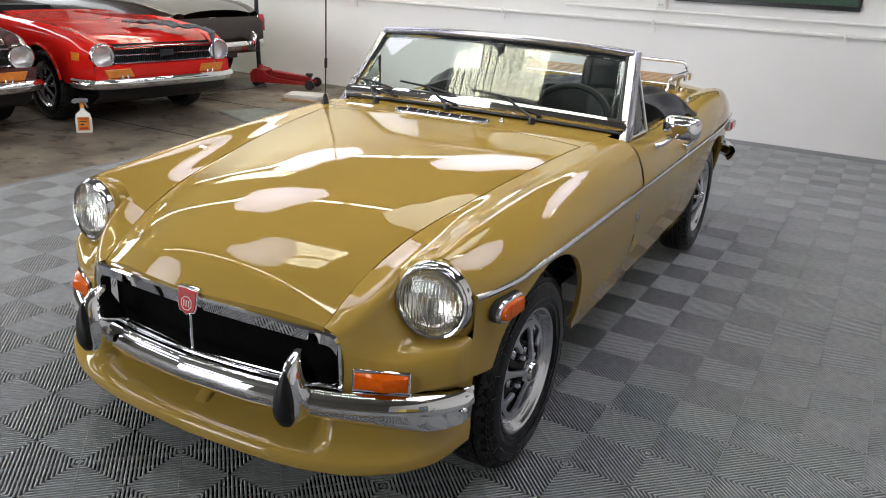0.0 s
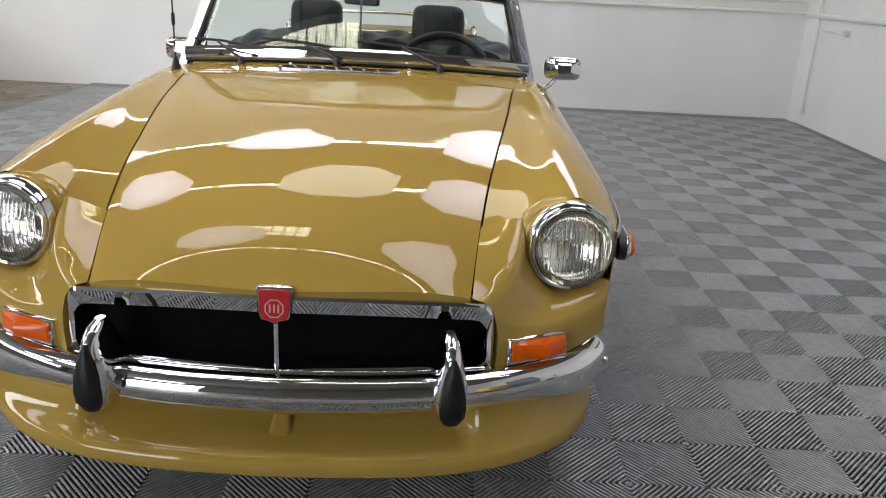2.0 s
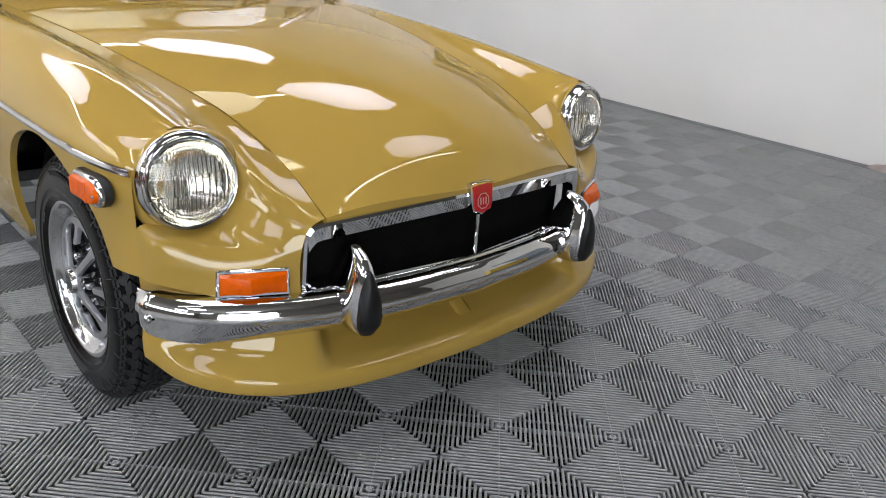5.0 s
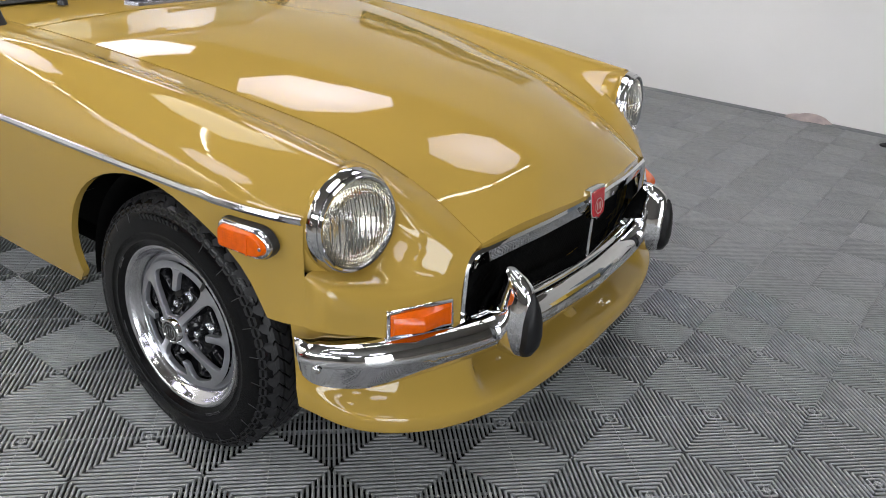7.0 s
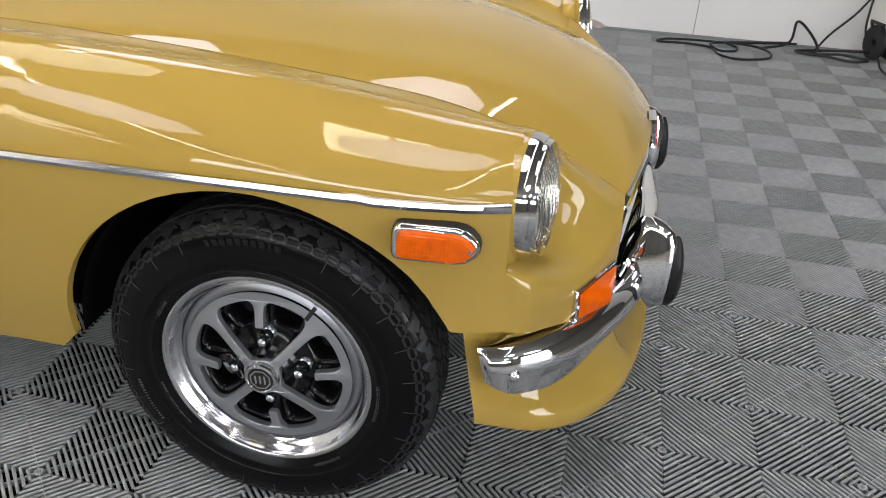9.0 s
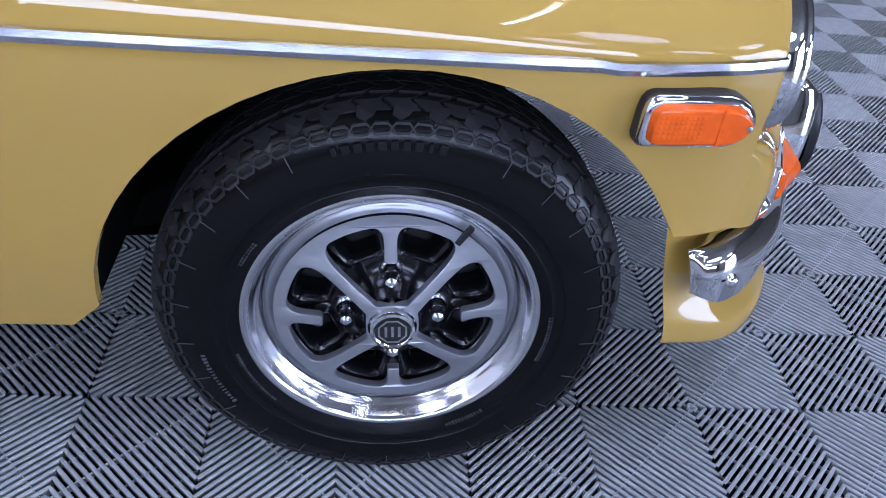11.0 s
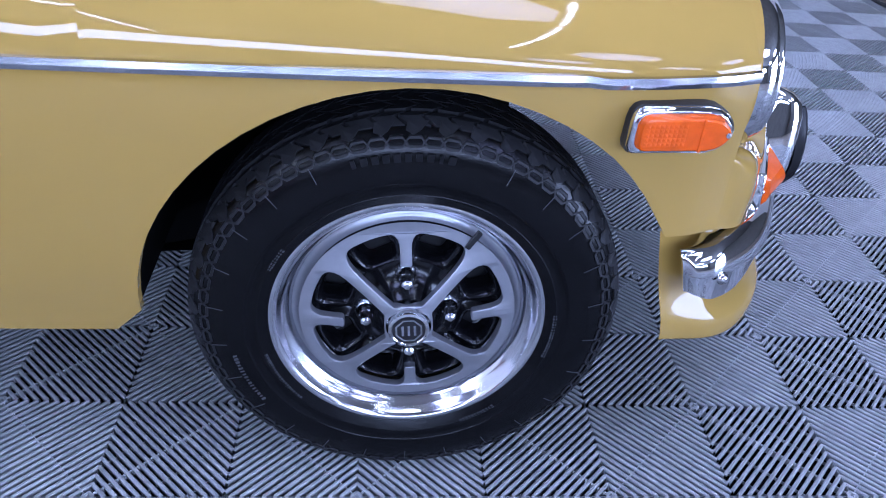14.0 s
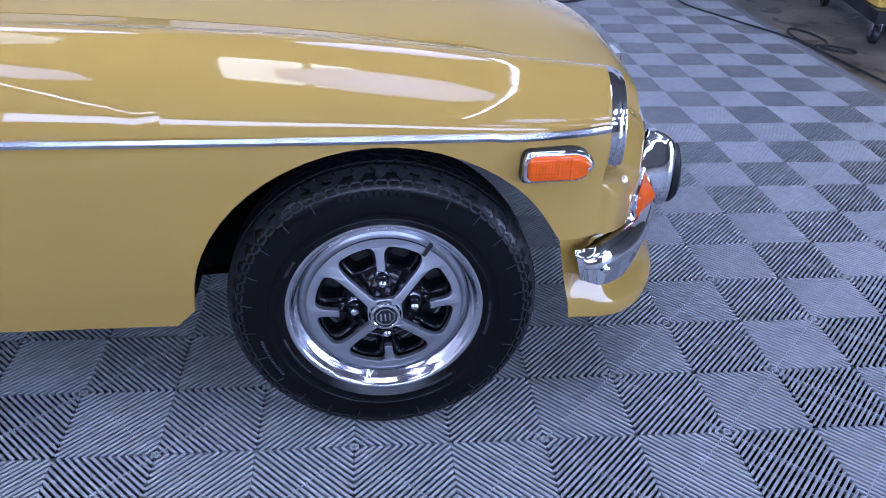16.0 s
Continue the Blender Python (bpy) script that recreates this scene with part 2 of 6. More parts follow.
# saw-cut joints in the concrete
for i, (x0, x1, y0, y1) in enumerate(((X_WEST, -3.3, 2.595, 2.605), (X_WEST, -3.3, 3.995, 4.005), (-5.005, -4.995, Y_SOUTH, Y_NORTH), (X_WEST, X_EAST, -3.405, -3.395))):
    slab("floor_joint", x0, x1, y0, y1, -0.018, -0.0145, TILE_EDGE, "thin dark saw-cut joint in the concrete", "floor joint")
slab("wall_north", X_WEST - T, X_EAST + T, Y_NORTH, Y_NORTH + T, -0.22, CEIL, WALL, "white painted block wall with conduit", "wall")
slab("wall_east", X_EAST, X_EAST + T, Y_SOUTH, Y_NORTH, -0.22, CEIL, WALL, "plain white painted workshop wall", "wall")
# unseen walls; the west window strip and south door are added for fill light
for y0, y1, z0, z1 in ((Y_SOUTH, Y_NORTH, -0.22, 2.4), (Y_SOUTH, Y_NORTH, 3.3, CEIL), (4.0, Y_NORTH, 2.4, 3.3), (Y_SOUTH, -6.0, 2.4, 3.3)):
    slab("wall_west", X_WEST - T, X_WEST, y0, y1, z0, z1, ROOF, "dim unseen workshop wall under an added strip of windows", "wall")
for x0, x1, z0 in ((-2.6, X_EAST + T, -0.22), (X_WEST - T, -5.8, -0.22), (-5.8, -2.6, 2.8)):
    slab("wall_south", x0, x1, Y_SOUTH - T, Y_SOUTH, z0, CEIL, ROOF, "dim unseen workshop wall beside an added open door", "wall")


def fill_light(name, m, w, h, watts):
    d = bpy.data.lights.new(name, "AREA")
    d.shape, d.size, d.size_y, d.energy, d.color = "RECTANGLE", w, h, watts, (0.96, 0.98, 1.0)
    new(name, d).matrix_world = m


# both lamps are added fill for the car's side and front
fill_light("west_fill_light", look((X_WEST + 0.02, -1.0, 2.85), (0, -1.0, 2.85)), 10.0, 0.9, 430)
fill_light("south_fill_light", look((-4.2, Y_SOUTH + 0.02, 1.4), (-4.2, 0, 1.4)), 3.2, 2.8, 380)
slab("ceiling", X_WEST - T, X_EAST + T, Y_SOUTH - T, Y_NORTH + T, CEIL, CEIL + T, ROOF, "plain dim roof of the workshop", "ceiling")

# ---- lamps: octagonal softboxes, tube lights and roof lights that the paint mirrors; others added as fill ----
SOFT_GLOW = glow("softbox_diffuser", (0.95, 0.91, 1.10), 8.0)
OLD_SOFT_GLOW = glow("aged_softbox_diffuser", (0.95, 0.92, 0.80), 5.5)
# the cloth is brightest before its bulb
_t = SOFT_GLOW.node_tree
_co, _ln, _mr = _t.nodes.new("ShaderNodeTexCoord"), _t.nodes.new("ShaderNodeVectorMath"), _t.nodes.new("ShaderNodeMapRange")
_ln.operation = "LENGTH"
_t.links.new(_co.outputs["Object"], _ln.inputs[0])
_t.links.new(_ln.outputs["Value"], _mr.inputs[0])
_mr.inputs[1].default_value, _mr.inputs[2].default_value, _mr.inputs[3].default_value, _mr.inputs[4].default_value = 0.0, 0.5, 9.5, 6.0
_t.links.new(_mr.outputs[0], _t.nodes["Principled BSDF"].inputs["Emission Strength"])
TUBE_GLOW = glow("tube_light", (1.0, 0.96, 0.86), 36.0)
SKY_GLOW = glow("roof_light_sheet", (1.0, 0.95, 0.72), 15.0)


def softbox(x, y, z, r, turn, cloth=None):
    t = thing("softbox_lamp", pose(x, y, z, 0, 0, turn), "octagonal white softbox lamp hanging from the roof", "lamp", "softbox lamps")
    oct_ = [(r*math.cos(radians(45*k)), r*math.sin(radians(45*k))) for k in range(8)]
    part("diffuser", prism(oct_, 0.0, 0.01), cloth or SOFT_GLOW, t, smooth=0)
    part("hood", net([[(p[0]*s, p[1]*s, h) for p in oct_] for s, h in ((1.01, 0.012), (0.6, 0.16), (0.12, 0.28))], True), BLACK, t, "black fabric hood", 0)
    part("hanger", tube([(0, 0, 0.27), (0, 0, CEIL - z)], 0.012), STEEL, t)


def tube_light(x, y, z, length, turn):
    t = thing("tube_light", pose(x, y, z, 0, 0, turn), "long white fluorescent tube light under the roof", "lamp", "tube lights")
    part("tube", tube([(-length/2, 0, 0), (length/2, 0, 0)], 0.016, 12), TUBE_GLOW, t)
    part("housing", box(0, 0, 0.05, length + 0.08, 0.07, 0.045, 0.01), WALL, t)
    part("hanger", tube([(0, 0, 0.07), (0, 0, CEIL - z)], 0.008, 6), STEEL, t)


def roof_light(x, y, w, d):
    t = thing("roof_light", pose(x, y, CEIL - 0.03), "pale yellow translucent corrugated roof light sheet", "roof light", "roof lights")
    n = 40
    rows = [[(-w/2 + w*k/n, s*d/2, 0.012*math.cos(k*math.pi)) for k in range(n + 1)] for s in (-1, 1)]
    part("sheet", net(rows), SKY_GLOW, t)
    for k in range(1, round(w/0.14)):
        part("rib", box(-w/2 + 0.14*k, 0, -0.016, 0.020, d, 0.008), ROOF, t, smooth=0)
    part("frame", join(*[box(cx, cy, -0.01, sx, sy, 0.05) for cx, cy, sx, sy in ((0, -d/2, w+.06, .06), (0, d/2, w+.06, .06), (-w/2, 0, .06, d), (w/2, 0, .06, d), (0, -0.1, w, 0.05))]), WALL, t, smooth=0)


# the last four softboxes are unseen, added to light the car's side
for sx, sy in ((-2.13, 1.48), (-0.13, 1.48), (1.22, 1.42), (-1.05, 3.40), (1.2, 3.45), (-1.05, -0.42), (1.12, -0.42), (-3.2, -2.1), (-3.25, 3.45), (-5.3, -2.1), (-2.6, -4.4), (-4.8, -4.4)):
    softbox(sx, sy, 2.62, 0.56, 22.5, OLD_SOFT_GLOW if (sx, sy) == (-0.13, 1.48) else None)
# the row at 4.6 and the tubes with k < 0 are unseen added fill
for ry in (1.95, -1.25, 4.6):
    for k in range(-3 if ry > 0 else 0, 5):
        tube_light(-3.6 + 1.32*k, ry, 3.2, 1.2, 0)
roof_light(-1.16, 0.02, 1.74, 0.85)
# unseen second sheet, added to brighten the northwest corner
roof_light(-6.2, 4.9, 2.6, 0.9)

# ---- ribbed floor tiles: 0.4 m, four fields of slanting ribs each ----
tile_floor = thing("tile_floor", pose(0, 0, 0), "grey ribbed interlocking plastic floor tiles in a checker pattern", "floor tiles", kind="structure")


def tile_data():
    n, c = 12, 0.2
    step, w, top, low = c/n, 0.0034, 0.0, -0.0145
    vs, fs = [], []

    def bar(p, q, hw, z1, z0):
        """A rib with a chamfered head on a narrower stem."""
        d = Vector((q[0]-p[0], q[1]-p[1], 0)).normalized()
        s = Vector((-d.y, d.x, 0))
        o = len(vs)
        prof = ((-hw*0.5, z0), (-hw*0.95, z1 - 0.0052), (-hw, z1 - 0.0030), (-hw*0.84, z1 - 0.0013), (-hw*0.5, z1 - 0.0003), (hw*0.5, z1 - 0.0003), (hw*0.84, z1 - 0.0013), (hw, z1 - 0.0030), (hw*0.95, z1 - 0.0052), (hw*0.5, z0))
        for a in (p, q):
            for side, z in prof:
                vs.append((a[0] + s.x*side, a[1] + s.y*side, z))
        fs.extend([(o+i, o+i+1, o+i+11, o+i+10) for i in range(9)])
    for sx in (-1, 1):
        for sy in (-1, 1):
            for k in range(2*n):
                e = (k + 0.5)*step
                a, b = (e, 0) if e <= c else (c, e - c), (0, e) if e <= c else (e - c, c)
                bar((sx*a[0], sy*a[1]), (sx*b[0], sy*b[1]), w, top, low)
            for k in (-8, -4, 0, 4, 8):
                e = k*step
                a = (max(e, 0), max(-e, 0))
                ln = c - abs(e)
                hw = 0.0013
                bar((sx*a[0], sy*a[1]), (sx*(a[0] + ln), sy*(a[1] + ln)), hw, -0.0085 if k else -0.001, low)
    for a, b in (((-c, -c), (c, -c)), ((c, -c), (c, c)), ((c, c), (-c, c)), ((-c, c), (-c, -c))):
        bar(a, b, 0.0008, -0.001, low)
    return vs, fs


tile_mesh = bpy.data.meshes.new("tile")
_v, _f = tile_data()
tile_mesh.from_pydata(_v, [], _f)
tile_mesh.materials.append(TILE)
far = []
for i in range(round((TX1 - TX0)/0.4)):
    for j in range(round((TY1 - TY0)/0.4)):
        x, y = TX0 + 0.2 + 0.4*i, TY0 + 0.2 + 0.4*j
        if y > 4.6 and x < 1.6:
            far.append(moved((_v, _f), Matrix.Translation((x, y, 0))))
            continue
        ob = new("tile", tile_mesh)
        ob.parent, ob.location = tile_floor, (x, y, 0)
o = part("far_tiles", join(*far), TILE, tile_floor, smooth=0)
o["kind"] = "stuff"
# a black sheet over the concrete puts the gaps' shade in by colour
part("gap_shade_sheet", box((TX0+TX1)/2, (TY0+TY1)/2, -0.0152, TX1-TX0, TY1-TY0, 0.0012), MATT_BLACK, tile_floor, "black sheet standing in for the shade between the ribs", 0)
part("edge_strip", join(box(TX0 - 0.03, (TY0+TY1)/2, -0.008, 0.06, TY1-TY0 + 0.06, 0.012), box((TX0+TX1)/2, TY0 - 0.03, -0.008, TX1-TX0, 0.06, 0.012),
     box(TX1 + 0.04, (TY0+TY1)/2, -0.006, 0.08, TY1-TY0, 0.014), box((TX0+TX1)/2, TY1 + 0.1, -0.006, TX1-TX0 + .1, 0.2, 0.014)), EDGE_GREY, tile_floor, "dark grey tile edging", 0)


# ---- the gold roadster: x across, y backwards from the front axle, z up ----
car = thing("sports_car", pose(-0.037, -0.055, 0, 0, 0, 1.0), "mustard gold classic two-seat roadster with chrome bumpers, roof down", "car")

xb = curve((-0.57, 0.39), (-0.3, 0.425), (0, 0.47), (0.3, 0.515), (0.6, 0.553), (0.92, 0.60))
ze = curve((-0.57, 0.577), (-0.45, 0.652), (-0.3, 0.711), (0, 0.768), (0.3, 0.806), (0.6, 0.830), (0.92, 0.845))
xcr = curve((-0.40, 0.60), (-0.2, 0.605), (0, 0.612), (0.3, 0.632), (0.6, 0.652), (0.92, 0.672))
zcr = curve((-0.40, 0.752), (-0.2, 0.776), (0, 0.797), (0.3, 0.817), (0.6, 0.829), (0.92, 0.834))
xw = curve((-0.42, 0.700), (-0.36, 0.7215), (-0.3, 0.7345), (-0.2, 0.747), (0, 0.753), (0.5, 0.756), (0.92, 0.757))
zmid = curve((-0.622, 0.598), (-0.56, 0.666), (-0.45, 0.722), (-0.3, 0.765), (0, 0.810), (0.3, 0.838), (0.68, 0.857), (0.95, 0.868))
ARCH_R, ARCH_Z, WHEEL_Z, REAR = 0.358, 0.303, 0.297, 2.36


def arch_low(y, base_front, base_rear, yc=0.0, r=ARCH_R):
    d = y - yc
    if abs(d) < r:
        return max(ARCH_Z + math.sqrt(r*r - d*d), base_front if d < 0 else base_rear)
    return base_front if d < 0 else base_rear


def cut_column(ctrl, zlow, n, flange=0.016):
    """Resample a section curve from the height zlow upwards, with a lip turned in at its foot."""
    c = spline(ctrl, 80)
    k = 0
    while k < 78 and c[k+1][2] < zlow:
        k += 1
    s = np.clip((zlow - c[k][2]) / max(c[k+1][2] - c[k][2], 1e-6), 0, 0.999) if zlow > c[0][2] else 0.0
    u0 = k + s
    out = []
    for i in range(n + 1):
        u = u0 + (80 - u0)*i/n
        j = min(int(u), 79)
        out.append(c[j] + (c[j+1] - c[j])*(u - j))
    foot = out[0].copy()
    foot[0] -= flange
    return [foot] + out


def wing_column(y):
    w, c, zc, b, z = xw(y), xcr(y), zcr(y), xb(y), ze(y)
    k = min(1.0, max(0.0, (-0.25 - y)/0.13))
    return [(0.695, y, 0.272), (0.728*(1-k) + (w + 0.001)*k, y, 0.40), (w - 0.007 + 0.005*k, y, 0.55), (w, y, 0.655), (w - 0.017, y, 0.655 + 0.45*(zc-0.655)),
            (c + 0.52*(w-c), y, zc - 0.2*(zc-0.655)), (c, y, zc), (c*0.45 + b*0.55, y, zc*0.26 + z*0.74), (b, y, z)]


def arch_ys(yc, lo, hi, r=ARCH_R, n=30):
    ys = [yc + r*math.sin(radians(a))*0.9995 for a in np.linspace(-90, 90, n)]
    ys = [y for y in ys if lo < y < hi]
    return ys


def skirted(cols, depth=0.02):
    return [c + [c[-1] + np.array((0, 0, -depth))] for c in cols]


def body_side(ys, column, low, n=30, depth=0.02):
    cols = [cut_column(column(y), low(y), n) for y in ys]
    return net(skirted(cols, depth))


wing_ys = sorted(set([-0.400, -0.39, -0.375, -0.36] + arch_ys(0, -0.36, 0.36) + list(np.linspace(0.357, 0.884, 14))))
wing = body_side(wing_ys, wing_column, lambda y: arch_low(y, 0.460, 0.272))

# the nose of the wing: a scoop round the lamp over a bulging panel
NOSE = {
    -0.400: ((.708, .460), (.709, .49), (.708, .53), (.700, .562), (.672, .568), (.567, .556), (.514, .640), (.498, .700), (xb(-0.400) - 0.0035, ze(-0.400) + 0.001)),
    -0.450: ((.680, .452), (.682, .48), (.684, .507), (.676, .536), (.648, .546), (.570, .547), (.513, .612), (.489, .666), (xb(-0.450) - 0.0035, ze(-0.450))),
    -0.500: ((.605, .430), (.607, .46), (.606, .485), (.594, .507), (.566, .518), (.530, .537), (.499, .587), (.473, .627), (xb(-0.500) - 0.003, ze(-0.500))),
    -0.540: ((.522, .402), (.528, .45), (.527, .482), (.518, .503), (.503, .516), (.486, .535), (.468, .563), (.449, .590), (xb(-0.540) - 0.002, ze(-0.540))),
    -0.572: ((.443, .402), (.447, .45), (.447, .490), (.444, .515), (.440, .530), (.436, .543), (.429, .555), (.418, .566), (xb(-0.57) - 0.001, ze(-0.57))),
}


def wing_x(y, z):
    """The wing's half width at the height z of its section at y."""
    c = spline(wing_column(y), 80)
    k = next(i for i in range(80) if c[i+1][2] >= z)
    f = (z - c[k][2])/max(c[k+1][2] - c[k][2], 1e-6)
    return float(c[k][0] + (c[k+1][0] - c[k][0])*f)


_ctrl = [[(x, y, z) for x, z in row] for y, row in NOSE.items()]
# the nose takes over the wing's line: its first section lies on the wing's end, and one before that gives the slope
_ctrl[0] = [(wing_x(-0.400, z) if k < 4 else x, y, z) for k, (x, y, z) in enumerate(_ctrl[0])]
_ctrl.insert(1, [(p[0]*0.52 + q[0]*0.48 + (0.0045 if k < 4 else 0), -0.425, p[2]*0.5 + q[2]*0.5) for k, (p, q) in enumerate(zip(_ctrl[0], _ctrl[1]))])
_ctrl.insert(0, [(wing_x(-0.375, p[2]) if k < 4 else 2*p[0] - q[0], -0.375, p[2] if k < 4 else 2*p[2] - q[2]) for k, (p, q) in enumerate(zip(_ctrl[0], _ctrl[1]))])
_along = [spline([r[k] for r in _ctrl], 36)[6:] for k in range(9)]
nose_cols = []
_raw = [spline([a[i] for a in _along], 40) for i in range(31)]
_step = [wing_x(-0.400, p[2]) - p[0] if j < 19 else 0.0 for j, p in enumerate(_raw[0])]
_gone = next(j for j, p in enumerate(_raw[0]) if p[2] > 0.560)
_step = [d if j <= _gone else _step[_gone]*max(0.0, 1 - (j - _gone)/4) for j, d in enumerate(_step)]
for i in range(31):
    c = [p + np.array((_step[j]*max(0.0, 1 - i/10), 0, 0)) for j, p in enumerate(_raw[i])]
    foot = c[0].copy() + np.array((-0.015, 0.015, 0))
    nose_cols.append([foot] + c + [c[-1] + np.array((0, 0, -0.02))])
nose_cols.append([p + np.array((-0.006, 0.03, 0)) for p in nose_cols[-1]])
nose = net(nose_cols)

for s, d in ((1, 1), (-1, -1)):
    flip = (lambda q: q) if s > 0 else mirrored
    w = part("front_wing", flip(wing), PAINT, car, smooth=50)
    part("wing_nose", flip(nose), PAINT, w, smooth=70)
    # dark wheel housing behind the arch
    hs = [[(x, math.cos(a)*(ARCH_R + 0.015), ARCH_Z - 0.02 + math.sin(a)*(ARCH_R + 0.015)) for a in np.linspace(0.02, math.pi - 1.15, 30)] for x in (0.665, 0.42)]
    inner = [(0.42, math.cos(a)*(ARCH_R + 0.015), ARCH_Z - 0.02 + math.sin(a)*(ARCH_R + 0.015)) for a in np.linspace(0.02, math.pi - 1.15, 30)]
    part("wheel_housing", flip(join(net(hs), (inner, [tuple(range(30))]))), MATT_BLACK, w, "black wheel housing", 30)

for s in (-1, 1):
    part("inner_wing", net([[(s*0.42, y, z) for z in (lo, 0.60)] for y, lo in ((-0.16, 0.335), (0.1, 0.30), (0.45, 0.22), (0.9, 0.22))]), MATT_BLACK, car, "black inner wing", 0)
# unseen pan, set low and black to keep the floor beneath it dark
part("floor_pan", net([[(x*k, y, z) for x in (-0.64, -0.4, 0, 0.4, 0.64)] for y, z, k in ((-0.2, 0.28, 0.60), (0.30, 0.20, 0.60), (0.44, 0.19, 0.60), (0.52, 0.185, 0.70), (1.80, 0.185, 0.70), (1.89, 0.19, 0.60), (2.6, 0.22, 0.58), (3.0, 0.33, 0.58))]), MATT_BLACK, car, "black underbody, hung low to deepen the shade below", 40)

# bonnet
def bonnet_rows():
    rows = []
    g = 0.0052
    for j in range(41):
        v = (j/40)**1.35
        row = []
        for i in range(49):
            u = -1 + 2*i/48
            yf = -0.624 + 0.052*u*u
            y = yf + (0.683 - yf)*v
            b = xb(max(y, -0.6)) - g
            zm, zed = zmid(y), ze(y)
            crown = abs(u)**2.3
            z = zm*(1 - crown) + zed*crown
            row.append(np.array((u*b, y, z)))
        rows.append([row[0] + np.array((0, 0, -0.02))] + row + [row[-1] + np.array((0, 0, -0.02))])
    first = [p + np.array((0, 0.004, -0.024)) for p in rows[0]]
    last = [p + np.array((0, 0, -0.02)) for p in rows[-1]]
    return [first] + rows + [last]


bonnet = part("bonnet", net(bonnet_rows()), PAINT, car, smooth=50)
# black strips below the shut lines paint in the dark of the gaps
for s in (-1, 1):
    seal = [[(s*(xb(y) + dx), y, ze(y) - 0.014 + dz) for dx, dz in ((-0.012, -0.002), (0.0, 0.0), (0.006, -0.002))] for y in np.linspace(-0.565, 0.68, 40)]
    part("bonnet_gap_shade", net(seal), MATT_BLACK, bonnet, "black strip painting shade into the bonnet gap", 60)
part("bonnet_gap_shade", net([[(x, 0.6855 + dy, zmid(0.6855)*(1 - abs(x/0.56)**2.3) + ze(0.6855)*abs(x/0.56)**2.3 - 0.008) for dy in (-0.008, 0.008)] for x in np.linspace(-0.555, 0.555, 31)]), MATT_BLACK, bonnet, "black strip painting shade into the bonnet gap", 60)

# scuttle between bonnet and windscreen
def ws_base(x):
    return 0.862 + 0.085*(x/0.63)**2


rows = []
for j in range(9):
    v = j/8
    row = []
    for i in range(41):
        u = -1 + 2*i/40
        y = 0.688 + (ws_base(u*0.6) + 0.05 - 0.688)*v
        b = xb(y) - 0.001
        crown = abs(u)**2.3
        row.append((u*b, y, zmid(y)*(1 - crown) + ze(y)*crown))
    rows.append(row)
rows = [[(p[0], p[1], p[2] - 0.02) for p in rows[0]]] + rows
scuttle = part("scuttle", net(rows), PAINT, car, smooth=50)

# front panel under the bonnet, behind the grille, and the chin spoiler
CHIN_LINE = spline([(0, -0.678, 0), (0.26, -0.666, 0), (0.455, -0.630, 0), (0.585, -0.566, 0), (0.667, -0.480, 0), (0.700, -0.368, 0)], 60)


def plan_point(s, inset):
    """A point on the chin's plan line; s from 0 at the middle to 1 at the wheel arch."""
    k = min(int(s*60), 59)
    q = CHIN_LINE[k] + (CHIN_LINE[k+1] - CHIN_LINE[k])*(s*60 - k)
    c = np.array((0.25*min(1, abs(q[0])/0.3), -0.2, 0))
    d = c - q
    d /= np.linalg.norm(d)
    return q + d*inset


def smooth_step(a, b, x):
    t = min(1.0, max(0.0, (x - a)/(b - a)))
    return t*t*(3 - 2*t)


# a deep hollow between the overriders, full blocks outside them, one lip in front of all
CHIN_MIDDLE = ((0.125, 0.405), (0.128, 0.33), (0.126, 0.285), (0.112, 0.262), (0.085, 0.243), (0.050, 0.224), (0.018, 0.207), (0.003, 0.193), (0.0, 0.176), (0.001, 0.158), (0.006, 0.148), (0.03, 0.146))
CHIN_BLOCK = ((0.058, 0.405), (0.056, 0.36), (0.053, 0.32), (0.047, 0.285), (0.037, 0.255), (0.024, 0.230), (0.010, 0.209), (0.002, 0.194), (0.0, 0.177), (0.001, 0.160), (0.006, 0.149), (0.025, 0.146))
chin_cols = []
for i in range(-64, 65):
    s = abs(i)/64
    sg = 1 if i >= 0 else -1
    block = smooth_step(0.39, 0.44, plan_point(s, 0.0)[0])
    k = 1 - 0.72*s**6
    col = []
    low, high = 0.200 + 0.058*s*s, 0.405 + 0.068*s**4
    prof = [((m0 + (b0 - m0)*block)*k, m1 + (b1 - m1)*block) for (m0, m1), (b0, b1) in zip(CHIN_MIDDLE, CHIN_BLOCK)]
    for q in spline([(a, b, 0) for a, b in prof], 28):
        p = plan_point(s, q[0])
        z = high - (0.405 - q[1])*(high - low)/(0.405 - 0.146)
        col.append((sg*p[0], p[1] + smooth_step(0.84, 1.0, s)*(0.022 + 0.16*(z - 0.42)), z))
    chin_cols.append(col)
chin = part("front_valance", net(chin_cols), PAINT, car, "gold chin spoiler under the bumper", 60)
part("brace", net([[(-w, y + 0.045, z), (-w*0.86, y + 0.004, z), (-w*0.5, y, z), (w*0.5, y, z), (w*0.86, y + 0.004, z), (w, y + 0.045, z)] for y, z, w in ((-0.556, 0.36, 0.014), (-0.566, 0.315, 0.017), (-0.588, 0.288, 0.022), (-0.618, 0.266, 0.028), (-0.640, 0.250, 0.032))]), PAINT, chin, "gold centre brace", 60)

